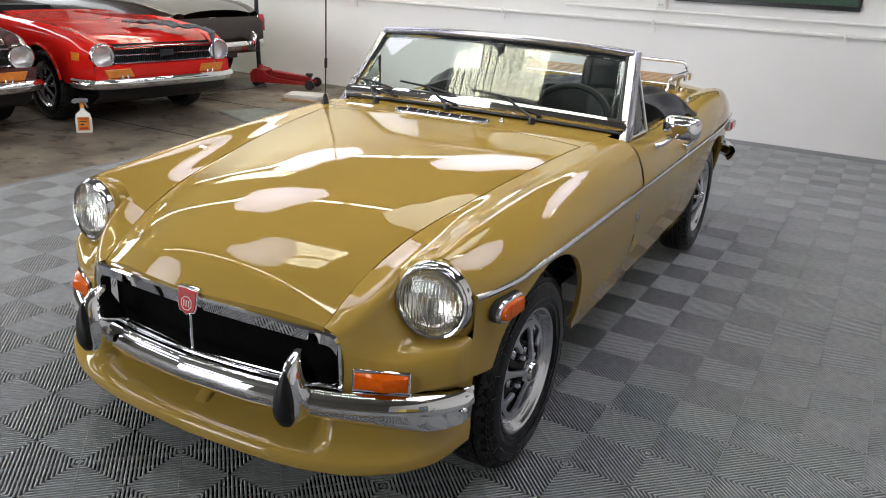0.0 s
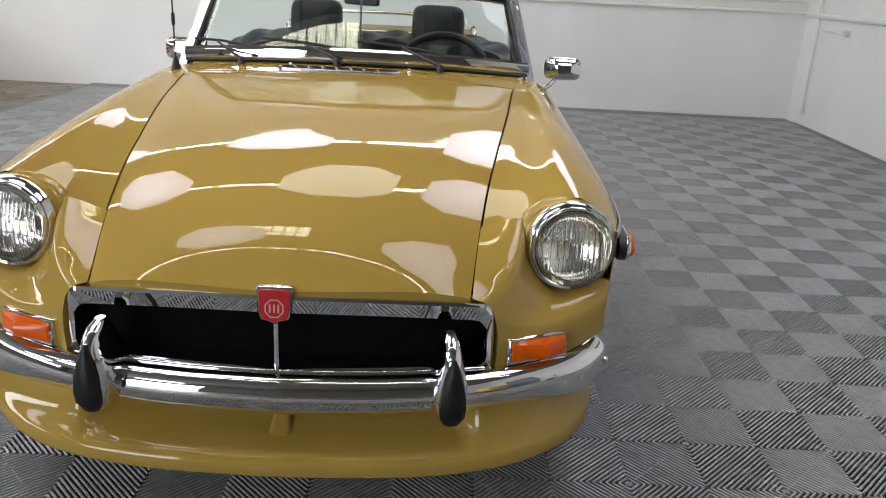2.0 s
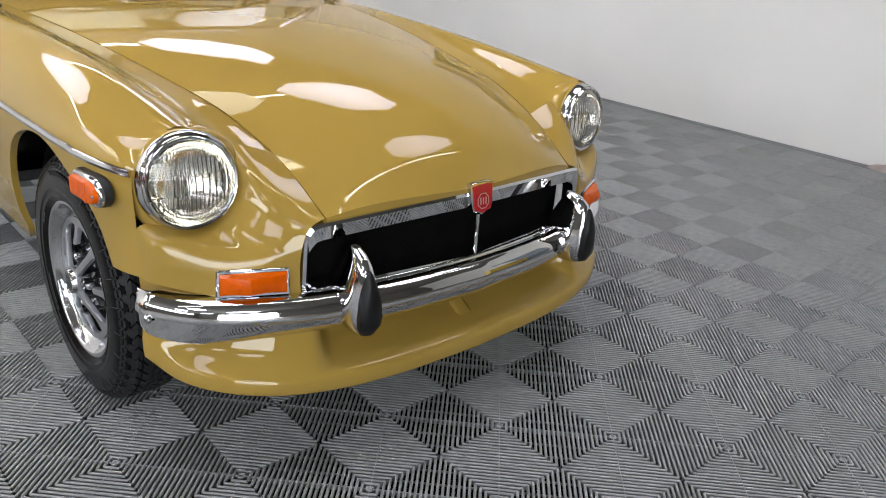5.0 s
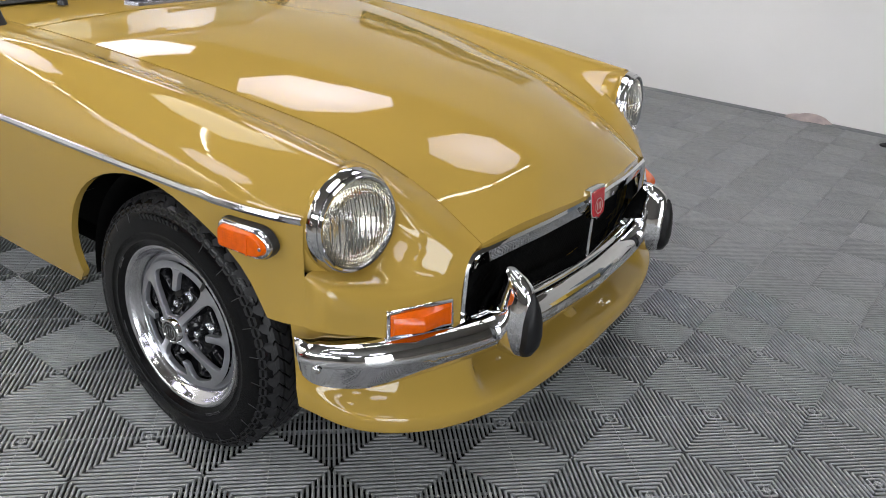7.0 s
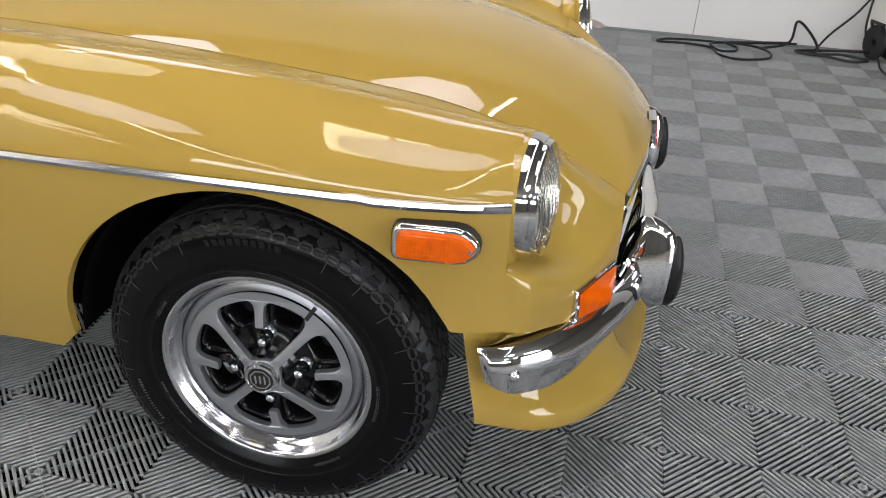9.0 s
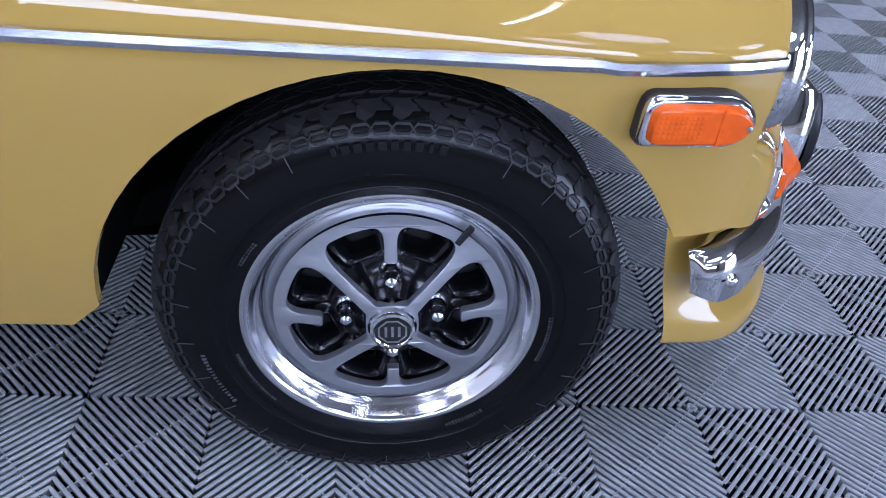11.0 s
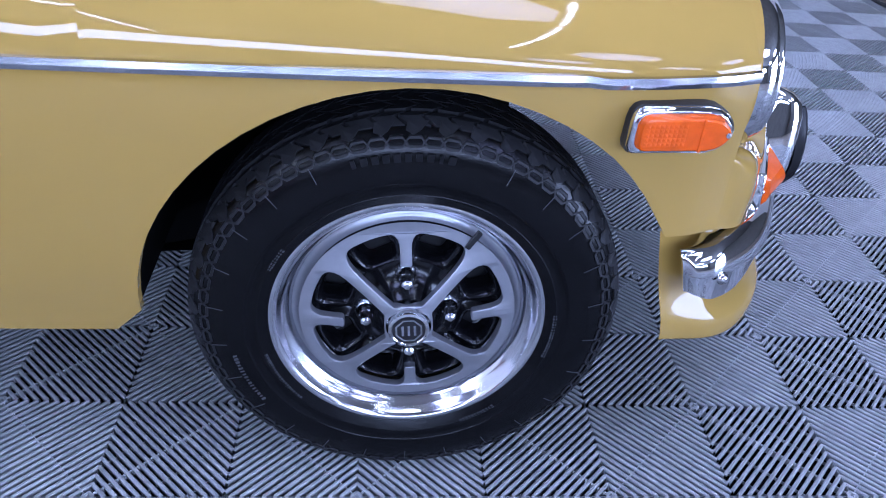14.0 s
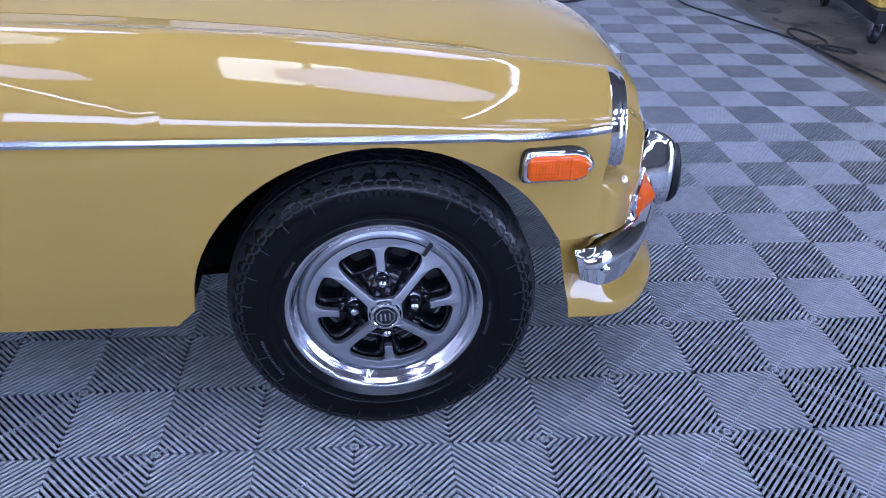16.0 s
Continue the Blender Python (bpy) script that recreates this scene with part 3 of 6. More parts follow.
# grille: chrome surround, black mesh, two lower bars, centre bar and badge
def grille_loop(dx=0.0, dz=0.0, n=64):
    """The grille opening's outline, from the lower middle round."""
    out = []
    w, zt, zb_, r = 0.436 + dx, 0.582 + dz, 0.408 - dz, 0.024
    pts = [(0, zb_), (w - r, zb_)] + [(w - r + r*math.sin(radians(a)), zb_ + r - r*math.cos(radians(a))) for a in (30, 60, 90)] + [(w - 0.004, zt - r - 0.02)]
    pts += [(w - 0.008 - r + r*math.cos(radians(a)), zt - r - 0.018 + r*math.sin(radians(a))) for a in (30, 60, 90)] + [(0.2, zt - 0.003), (0, zt)]
    full = pts + [(-x, z) for x, z in reversed(pts[1:-1])]
    for x, z in full:
        out.append((x, -0.618 + 0.055*(x/0.43)**2 + 0.06*(0.58 - z)*0, z))
    return out


loop = grille_loop()
surround_rows = []
for dx, dz, dy in ((0.006, 0.005, 0.02), (0.004, 0.004, -0.008), (-0.001, -0.002, -0.012), (-0.009, -0.016, -0.004), (-0.011, -0.019, 0.03)):
    q = grille_loop(dx, dz)
    # the upper lip is deeper than the lower one
    surround_rows.append([(x, y + dy, z - (0.017*min(1, max(0, (z - 0.47)/0.06)) if dz < -0.01 else 0)) for x, y, z in q])
grille = part("grille", net(surround_rows, True), CHROME, car, "chrome grille surround with a black mesh", 30)
part("backing", net([[(x, -0.56 + 0.05*(x/0.43)**2, z) for z in (0.40, 0.58)] for x in np.linspace(-0.425, 0.425, 21)]), MATT_BLACK, grille, "black backing", 0)
bars = []
for k in range(-46, 47):
    for sg in (-1, 1):
        a = []
        for zz in (0.415, 0.565):
            x = k*0.0135 + sg*(zz - 0.49)*0.8
            a.append((x, -0.592 + 0.055*(x/0.43)**2 + (0.002 if sg > 0 else 0), zz))
        if max(abs(a[0][0]), abs(a[1][0])) < 0.415:
            bars.append(tube(a, 0.0006, 4, False))
part("mesh", join(*bars), MATT_BLACK, grille, "black wire mesh", 0)
for zz, dy, h in ((0.422, -0.010, 0.0085), (0.403, -0.004, 0.0075)):
    path = [(x, -0.622 + 0.052*(x/0.43)**2 + dy, zz) for x in np.linspace(-0.422, 0.422, 40)]
    prof = [(h*math.cos(a)*0.7, h*math.sin(a)) for a in np.linspace(0, 2*math.pi, 12)]
    part("lower_bar", sweep(prof, path), CHROME, grille)
part("centre_bar", sweep([(0.005*math.cos(a), 0.004*math.sin(a)) for a in np.linspace(0, 2*math.pi, 10)], [(0, -0.628, z) for z in np.linspace(0.415, 0.53, 6)], (0, 1, 0)), CHROME, grille)
badge_o = [(-0.036, 0.040), (-0.033, -0.012), (-0.027, -0.027), (-0.012, -0.030), (0, -0.036), (0.012, -0.030), (0.027, -0.027), (0.033, -0.012), (0.036, 0.040), (0.02, 0.042), (-0.02, 0.042)]
badge_m = pose(0, -0.634, 0.568, 82)
badge = part("badge", moved(prism(badge_o, -0.012, 0.004, 0.002), badge_m), CHROME, grille, "chrome shield badge with red enamel")
part("enamel", moved(prism([(x*0.87, y*0.87 - 0.001) for x, y in badge_o], 0.003, 0.0062, 0.001), badge_m), BADGE_RED, badge, "red enamel")
def ring8(r0, r1, z):
    a = [radians(22.5 + 45*k) for k in range(8)]
    vs = [(r*math.cos(t), r*math.sin(t), z) for r in (r0, r1) for t in a]
    return vs, [(k, (k+1) % 8, 8 + (k+1) % 8, 8 + k) for k in range(8)]
def emblem(z, r):
    """A plain octagon round three upright bars."""
    bars = [moved(box(0, 0, 0, 0.17*r, r*0.85, 0.0006), Matrix.Translation((x*r, 0, z))) for x in (-0.42, 0.0, 0.42)]
    return join(ring8(r, r*0.86, z), *bars)
part("emblem", moved(emblem(0.0066, 0.020), badge_m @ pose(0, -0.003, 0)), PALE, badge, smooth=0)

# bumper, overriders
def bumper_path(n=80):
    half = spline([(0, -0.664, 0), (0.22, -0.650, 0), (0.40, -0.616, 0), (0.528, -0.566, 0), (0.632, -0.503, 0), (0.694, -0.425, 0), (0.703, -0.366, 0)], n)
    return [(-p[0], p[1]) for p in reversed(half)][:-1] + [(p[0], p[1]) for p in half]


bz = 0.385
bp_prof = [(0.036, 0.036), (0.020, 0.040), (0.006, 0.0365), (-0.005, 0.0285), (-0.0120, 0.0175), (-0.0155, 0.0060), (-0.0160, -0.0035), (-0.0125, -0.0070), (-0.0085, -0.0175), (-0.002, -0.032), (0.008, -0.045), (0.021, -0.052)]
rows = []
pth = bumper_path()
for i, (x, y) in enumerate(pth):
    a, b = pth[max(i-1, 0)], pth[min(i+1, len(pth)-1)]
    t = Vector((b[0]-a[0], b[1]-a[1], 0)).normalized()
    nrm = Vector((-t.y, t.x, 0))
    rise = 0.004*(abs(x)/0.74)**2
    # the ends grow lower and stand upright, and close against the wing
    k = min(i, len(pth) - 1 - i)
    top, edge = 0.18 + 0.82*smooth_step(0, 14, k), 0.30 + 0.70*smooth_step(0, 4, k)
    upright, lean = 1 - smooth_step(16, 52, k), 0.26*(1 - smooth_step(0, 16, k))
    tall = 0.80 + 0.20*smooth_step(0, 14, k) + 0.06*smooth_step(6, 16, k)*upright
    low = 0.80 + 0.20*smooth_step(0, 34, k)
    row = []
    for j, (o_, h, _) in enumerate(spline([(*q, 0) for q in bp_prof], 30)):
        o_ = o_*top if j < 8 else o_*edge if j < 19 else o_*(1 - upright) - 0.011*upright*edge
        h *= tall if h > 0 else tall*low
        row.append((x + nrm.x*o_, y + nrm.y*o_ + lean*(h - 0.03), bz + rise + h))
    rows.append(row)
bumper_v, bumper_f = net(rows)
bumper_f += [tuple(range(31)), tuple(reversed(range(len(bumper_v) - 31, len(bumper_v))))]
bumper = part("front_bumper", (bumper_v, bumper_f), CHROME, car, "polished chrome front bumper", 40)
for s in (-1, 1):
    for x, y, dz in ((0.536, -0.579, 0.0), (0.7155, -0.437, 0.0)):
        t = Vector((0.9, 0.55, 0)) if x < 0.6 else Vector((0.45, 0.9, 0))
        nrm = Vector((t.y, -t.x, 0)).normalized()
        part("bumper_bolt", moved(lathe([(0.0001, 0.006), (0.006, 0.005), (0.009, 0.002), (0.0095, -0.002)], 16), Matrix.Translation((s*(x - 0.004), y + 0.005, bz - 0.004 + dz*0.6)) @ Vector((s*nrm.x, nrm.y, 0)).to_track_quat("Z", "Y").to_matrix().to_4x4()), CHROME, bumper)


def overrider():
    """Tear-shaped overrider; x across, y backwards, z up, round its bumper's middle."""
    rows = []
    zs = [-0.066, -0.061, -0.050, -0.034, -0.012, 0.020, 0.048, 0.074, 0.096, 0.111, 0.120]
    hw = [0.012, 0.026, 0.035, 0.041, 0.0435, 0.041, 0.035, 0.028, 0.022, 0.017, 0.010]
    fy = [-0.044, -0.055, -0.063, -0.068, -0.070, -0.069, -0.067, -0.063, -0.053, -0.034, -0.010]
    back = [0.050, 0.055, 0.055, 0.055, 0.055, 0.052, 0.044, 0.034, 0.023, 0.015, 0.011]
    for z, w, f, bk in zip(zs, hw, fy, back):
        row = []
        root = min(0.03, bk - 0.006)
        for a in np.linspace(0, math.pi, 17):
            cx = math.cos(a)
            row.append((w*cx*(0.86 + 0.14*abs(math.sin(a))), root + (f - root)*(math.sin(a)**0.55 if a not in (0, math.pi) else 0), z))
        row = [(w*0.40, bk, z), (w*0.72, bk - 0.003, z)] + row + [(-w*0.72, bk - 0.003, z), (-w*0.40, bk, z)]
        rows.append(row)
    k = len(rows[0])
    vs, fs = net(rows, True)
    fs += [tuple(range(k)), tuple(reversed([(len(rows)-1)*k + i for i in range(k)]))]
    return vs, fs


def over_pad():
    rows = []
    for z, w, f in ((-0.060, 0.006, -0.050), (-0.053, 0.016, -0.064), (-0.034, 0.0245, -0.0735), (-0.012, 0.026, -0.0765), (0.020, 0.0235, -0.0750), (0.048, 0.018, -0.0715), (0.074, 0.010, -0.0645), (0.088, 0.003, -0.0575)):
        rows.append([(w, f + 0.016, z), (w, f + 0.002, z), (w*0.6, f - 0.004, z), (0, f - 0.006, z), (-w*0.6, f - 0.004, z), (-w, f + 0.002, z), (-w, f + 0.016, z)])
    return net(rows)


for s in (-1, 1):
    m = pose(s*0.347, -0.624, 0.404, 0, 0, s*8)
    ov = part("overrider", moved(overrider(), m), CHROME, bumper, "chrome overrider with a black rubber face", 60)
    part("pad", moved(over_pad(), m), PAD_RUBBER, ov, "black rubber pad", 50)

# head lamps
lamp_shoulder = curve((-252, 0.103), (-225, 0.112), (-203, 0.115), (-183, 0.106), (-120, 0.107), (-90, 0.117), (-60, 0.121), (-40, 0.117), (-20, 0.108), (0, 0.103), (24, 0.1015))


for s in (-1, 1):
    m = pose(s*0.605, -0.419, 0.648) @ pose(0, 0, 0, 90, 0, 0) @ pose(0, 0, 0, -3, s*7, 0)
    hl = part("headlamp", moved(lathe([(0.099, -0.05), (0.101, -0.012), (0.1005, 0.004), (0.097, 0.014), (0.0945, 0.018), (0.0925, 0.017), (0.092, 0.022), (0.0895, 0.0265), (0.0862, 0.0255), (0.0846, 0.0215)], 64), m), CHROME, car, "round headlamp with a chrome rim")
    part("collar", moved(lathe([(0.0985, 0.003), (0.103, -0.008), (0.1035, -0.045)], 64), m), PAINT, hl, "gold lamp collar")
    rows = []
    for k in range(61):
        a = 24 - 276*k/60
        ro = lamp_shoulder(a)
        rows.append([(s*r*math.cos(radians(a)), r*math.sin(radians(a)), z) for r, z in ((0.098, -0.005), (0.098 + 0.35*(ro - 0.098), -0.0075), (0.098 + 0.75*(ro - 0.098), -0.0125), (ro, -0.0195), (ro + 0.001, -0.050))])
    part("lamp_shoulder", moved(net(rows) if s < 0 else (net(rows)[0], [tuple(reversed(f)) for f in net(rows)[1]]), m), PAINT, hl, "gold shoulder under the lamp rim", 60)
    part("reflector", moved(lathe([(0.0848, 0.0205), (0.081, 0.004), (0.070, -0.012), (0.05, -0.025), (0.02, -0.034), (0.0001, -0.035)], 48), m), REFLECTOR, hl, "bright reflector bowl")
    part("bulb", moved(lathe([(0.0001, -0.006), (0.007, -0.008), (0.009, -0.016), (0.008, -0.03), (0.009, -0.044)], 16), m), STEEL, hl)
    rows, nr, na = [], 64, 256
    for outside in (True, False):
        for i in range(nr + 1) if outside else range(nr, -1, -1):
            r = (0.0845 if outside else 0.0832)*max(i, 0.01)/nr
            row = []
            for k in range(na):
                a = 2*math.pi*k/na
                x, y = r*math.cos(a), r*math.sin(a)
                if outside:
                    z = 0.0215 + 0.020*(1 - (r/0.0845)**2)
                else:
                    # flutes on the inner face: broad upright ones across the middle, finer above and below, and a shallow step between the fields
                    band = 0 if abs(y) < 0.020 else 1 if abs(y) < 0.052 else 2
                    wave = (0.0135, 0.0085, 0.0060)[band]
                    z = 0.0175 + 0.018*(1 - (r/0.0832)**2) + ((0.0017, 0.0012, 0.0007)[band]*math.cos(x*2*math.pi/wave) + (0.0, 0.0008, 0.0014)[band])*min(1, (0.0832 - r)/0.012)
                row.append((x, y, z))
            rows.append(row)
    _lv, _lf = net(rows, True)
    part("lens", moved((_lv, [tuple(reversed(q)) for q in _lf]), m), LENS_GLASS, hl, "clear fluted glass lens", 30)

# front indicators and side markers
for s in (-1, 1):
    m = pose(s*0.535, -0.538, 0.457) @ pose(0, 0, 0, 90, 0, 0) @ pose(0, 0, 0, -4, s*25, 0) @ Matrix.Diagonal((0.92, 1, 1, 1))
    o = [(-0.077, -0.029), (0.077, -0.029), (0.080, -0.026), (0.078, 0.027), (0.075, 0.030), (-0.075, 0.030), (-0.078, 0.027), (-0.080, -0.026)]
    ind = part("indicator", moved(prism(o, -0.03, 0.006, 0.003), m), CHROME, car, "amber front indicator in a chrome frame")
    rows = []
    for u in np.linspace(-1, 1, 41):
        row = []
        for v in np.linspace(-1, 1, 9):
            ridge = 0.005 + 0.024*(1 - abs(u - 0.1*s))
            row.append((u*0.072, v*0.0225 + 0.0005, 0.007 + (ridge*(1 - 0.45*v*v) + 0.0003*(1 if round((u+1)*20) % 2 else 0)) * (1 if abs(u) < 0.999 and abs(v) < 0.999 else 0)))
        rows.append(row)
    part("lens", moved(net(rows), m), AMBER, ind, "amber ribbed lens", 20)
    for u in (-1, 1):
        part("screw", moved(lathe([(0.0001, 0.003), (0.003, 0.0025), (0.0036, 0)], 10), m @ pose(u*0.0735, 0, 0.006)), CHROME, ind)

    # side marker: blunt at the back, pointed to the front
    xside = 0.7475
    m = Matrix.Translation((s*xside, -0.300, 0.622)) @ (pose(0, 0, 0, 90, 0, 90) if s > 0 else pose(0, 0, 0, 90, 0, -90)) @ pose(0, 0, 0, 0, s*-4, 0)
    f = 1 if s < 0 else -1     # front of the car in the marker's own x
    def mark(k, grow):
        o = [(-0.054, -0.028), (0.032, -0.028), (0.046, -0.024), (0.056, -0.016), (0.0625, -0.006), (0.0635, 0.001), (0.060, 0.010), (0.051, 0.0195), (0.040, 0.025), (0.028, 0.027), (-0.050, 0.027), (-0.057, 0.0245), (-0.0615, 0.019), (-0.0635, 0.010), (-0.064, -0.018), (-0.0615, -0.025), (-0.058, -0.0275)]
        o = [(x*(0.94 + grow/0.062), y*(0.9 + grow/0.028)) for x, y in o]
        return o if k > 0 else [(-x, y) for x, y in reversed(o)]

    def stacked(levels):
        """Outlines (grow, height) stacked into one rounded shell, closed on top."""
        rows = [[(x, y, z) for x, y in mark(f, g)] for g, z in levels]
        vs, fs = net(rows, True)
        n = len(rows[0])
        fs.append(tuple((len(rows) - 1)*n + i for i in range(n)))
        return vs, fs
    sm = part("side_marker", moved(stacked(((0.0045, -0.012), (0.0045, 0.004), (0.0035, 0.009), (0.0015, 0.012), (-0.0010, 0.0132), (-0.0030, 0.0125))), m), CHROME, car, "amber side marker lamp in a chrome bezel", 40)
    part("lens", moved(stacked(((-0.0032, 0.010), (-0.0040, 0.0175), (-0.0052, 0.0205), (-0.0075, 0.0219))), m), AMBER, sm, "amber lens", 30)
    part("lens_rib", moved(box(f*0.018, 0, 0.0222, 0.004, 0.042, 0.0024, 0.001), m), AMBER, sm, "raised rib across the amber lens", 20)
    for kx in range(9):
        for ky in range(5):
            part("prism", moved(lathe([(0.0001, 0.0007), (0.0039, 0.0)], 4, math.pi/4, 2.25*math.pi), m @ pose(-f*(0.004 + 0.0056*kx), -0.0112 + 0.0056*ky, 0.0219)), AMBER, sm, smooth=0)
    part("screw", moved(lathe([(0.0001, 0.002), (0.0032, 0.0012), (0.0036, 0)], 12), m @ pose(f*0.050, 0, 0.022)), STEEL, sm)
    part("gasket", moved(prism(mark(f, 0.0055), -0.014, 0.003), m), SOFT_RUBBER, sm, "black gasket")

    # chrome strip along the side
    ys = list(np.linspace(-0.400, 0.878, 60)) + [None] + list(np.linspace(0.886, 1.70, 20)) + [None] + list(np.linspace(1.706, 2.95, 30))
    seg = []
    for y in ys + [None]:
        if y is None:
            prof = [(-0.001, -0.0075), (0.004, -0.0065), (0.0065, 0), (0.004, 0.0065), (-0.001, 0.0075)]
            rows = [[(s*(x + a), yy, z + b) for a, b in prof] for x, yy, z in seg]
            d = net(rows)
            part("side_strip", d if s < 0 else (d[0], [tuple(reversed(q)) for q in d[1]]), STAINLESS, car)
            seg = []
        else:
            seg.append((xw(min(y, 0.92)) if y < 2.2 else 0.757 - 0.05*((y - 2.2)/0.75)**2, y, 0.675 - (0.003 if y < -0.2 else 0)))


from mathutils.geometry import tessellate_polygon

# ---- wheels: steel, with four broad spokes, black pockets and a chrome rim ----
def tyre_data():
    R, wd = 0.303, 0.082
    prof = [(0.183, -0.060), (0.186, -0.070), (0.20, -0.078), (0.225, -0.0835), (0.250, -0.083), (0.268, -0.079), (0.283, -0.072), (0.292, -0.064), (0.2935, -0.052), (0.2930, -0.02),
            (0.2930, 0.02), (0.2935, 0.052), (0.292, 0.064), (0.283, 0.072), (0.268, 0.079), (0.250, 0.083), (0.225, 0.0835), (0.2235, 0.0822), (0.208, 0.0805), (0.2065, 0.0815), (0.20, 0.078), (0.186, 0.070), (0.183, 0.060)]
    return lathe(prof, 96)


def tread_data():
    out = []
    n = 58
    for k in range(n):
        for lane, (z0, z1, skew) in enumerate(((-0.062, -0.041, 1), (-0.037, -0.014, -1), (-0.011, 0.011, 1), (0.014, 0.037, -1), (0.041, 0.062, 1))):
            a0 = 2*math.pi*(k + 0.5*(lane % 2))/n
            da = 2*math.pi/n*0.40
            sk = skew*da*0.55
            r1 = 0.3045 if lane in (1, 2, 3) else 0.302
            vs = []
            for r in (0.289, r1):
                for z, sh in ((z0, -sk), ((z0+z1)/2, sk), (z1, -sk)):
                    for e in (-da, da):
                        a = a0 + e + sh
                        rr = r - (0.008 if abs(z) > 0.055 else 0)
                        vs.append((rr*math.cos(a), rr*math.sin(a), z))
            fs = [(6, 7, 9, 8), (8, 9, 11, 10), (0, 2, 8, 6), (2, 4, 10, 8), (1, 7, 9, 3), (3, 9, 11, 5), (0, 6, 7, 1), (4, 5, 11, 10)]
            out.append((vs, fs))
    # hooked shoulder lugs on both sides
    m = 46
    for k in range(m):
        for sg in (-1, 1):
            a0 = 2*math.pi*k/m
            o = []
            for r, z, a in ((0.2975, 0.0575, -0.043), (0.2975, 0.0575, 0.043), (0.289, 0.0680, 0.052), (0.284, 0.0715, 0.02), (0.289, 0.0680, -0.012)):
                o.append((r, z, a0 + a))
            vs = [((r - 0.003)*math.cos(a), (r - 0.003)*math.sin(a), sg*(z - 0.004)) for r, z, a in o] + [((r + 0.001)*math.cos(a), (r + 0.001)*math.sin(a), sg*(z + 0.0003)) for r, z, a in o]
            fs = [(5, 6, 7, 8, 9)] + [(i, (i+1) % 5, 5 + (i+1) % 5, 5 + i) for i in range(5)]
            out.append((vs, fs if sg > 0 else [tuple(reversed(f)) for f in fs]))
    # a moulded chain of hexagons between shoulder and wall
    n = 76
    for sg in (-1, 1):
        for flip in (0, 1):
            rows = []
            for dr, up in ((-0.0026, -0.0008), (-0.0014, 0.0024), (0.0014, 0.0024), (0.0026, -0.0008)):
                row = []
                for i in range(2*n):
                    high = (i//2 + flip) % 2
                    r = (0.2825 if high else 0.2725) + dr
                    z = 0.0787 - (r - 0.268)*0.50 + up
                    a = math.pi*(i + (0.28 if i % 2 else 0))/n
                    row.append((r*math.cos(a), r*math.sin(a), sg*z))
                rows.append(row)
            out.append(net(rows, True))
    return join(*out)


def lettering_data():
    """Worn raised bars where the maker's name stands."""
    out = []
    widths = (0.6, 1, 1, 1, 1, 0.9, 0.9, 1, 0.5, 1)
    for k in range(10):
        a = math.pi/2 + 0.235 - 0.052*k
        w = 0.0043*widths[k]
        c = Vector((0.258*math.cos(a), 0.258*math.sin(a), 0.0815))
        m = Matrix.Translation(c) @ pose(0, 0, 0, 0, 0, math.degrees(a) - 90) @ pose(0, 0, 0, 14)
        out.append(moved(box(0, 0, 0, 0.0088*widths[k], 0.016, 0.0036, 0.0008), m))
    return join(*out)


def sipe_data():
    """Thin radial moulding lines and small marks on the sidewall."""
    out = []
    for k in range(26):
        a = 2*math.pi*(k + 0.3)/26
        if abs((a - math.pi/2 + math.pi) % (2*math.pi) - math.pi) < 0.3:
            continue
        m = pose(0, 0, 0, 0, 0, math.degrees(a)) @ pose(0.262, 0, 0.0812, 0, 12, 0)
        out.append(moved(box(0, 0, 0, 0.022, 0.0009, 0.001), m))
    rng = random.Random(5)
    for a0, n, r in ((3.3, 16, 0.246), (3.35, 20, 0.205), (-0.35, 16, 0.206), (2.45, 8, 0.206), (-1.2, 12, 0.206)):
        for k in range(n):
            a = a0 + 0.024*k
            m = pose(0, 0, 0, 0, 0, math.degrees(a)) @ Matrix.Translation((r, 0, 0.0836 if r > 0.22 else 0.0805))
            out.append(moved(box(0, 0, 0, 0.004 + 0.002*rng.random(), 0.0026*rng.random() + 0.0012, 0.0012), m))
    return join(*out)


def face_holes():
    """The four openings of the wheel's face: each lies between two spokes and a tab reaches into it."""
    wt, rt = 0.0080, 0.090
    half = [(rt - 0.001, 0.0), (rt - 0.001, wt*0.55), (rt, wt*0.88), (rt + 0.002, wt), (0.112, wt), (0.121, wt + 0.0006), (0.1275, wt + 0.0026), (0.1320, wt + 0.0065), (0.1338, wt + 0.0110)]
    for a in (10, 15, 20, 25, 30, 33):
        half.append((0.1358*math.cos(radians(a)), 0.1358*math.sin(radians(a))))
    for t, off in ((0.1325, 0.0235), (0.1300, 0.0182), (0.1250, 0.0136), (0.118, 0.0107), (0.108, 0.0090), (0.095, 0.0082), (0.075, 0.0080), (0.055, 0.0082), (0.044, 0.0086), (0.036, 0.0092)):
        c = math.sqrt(0.5)      # t along the spoke at 45 degrees, off away from it
        half.append(((t + off)*c, (t - off)*c))
    half.append((0.0335, 0.009))
    half.append((0.0335, 0.0))
    loop = half + [(x, -y) for x, y in reversed(half[1:-1])]
    out = []
    for k in range(4):
        m = pose(0, 0, 0, 0, 0, 90*k)
        out.append([m @ Vector((x, y, 0)) for x, y in loop])
    return out


def face_height(r):
    return 0.0315 - 0.255*max(0.0, min(r, 0.136) - 0.034) - 0.25*max(0.0, r - 0.143)


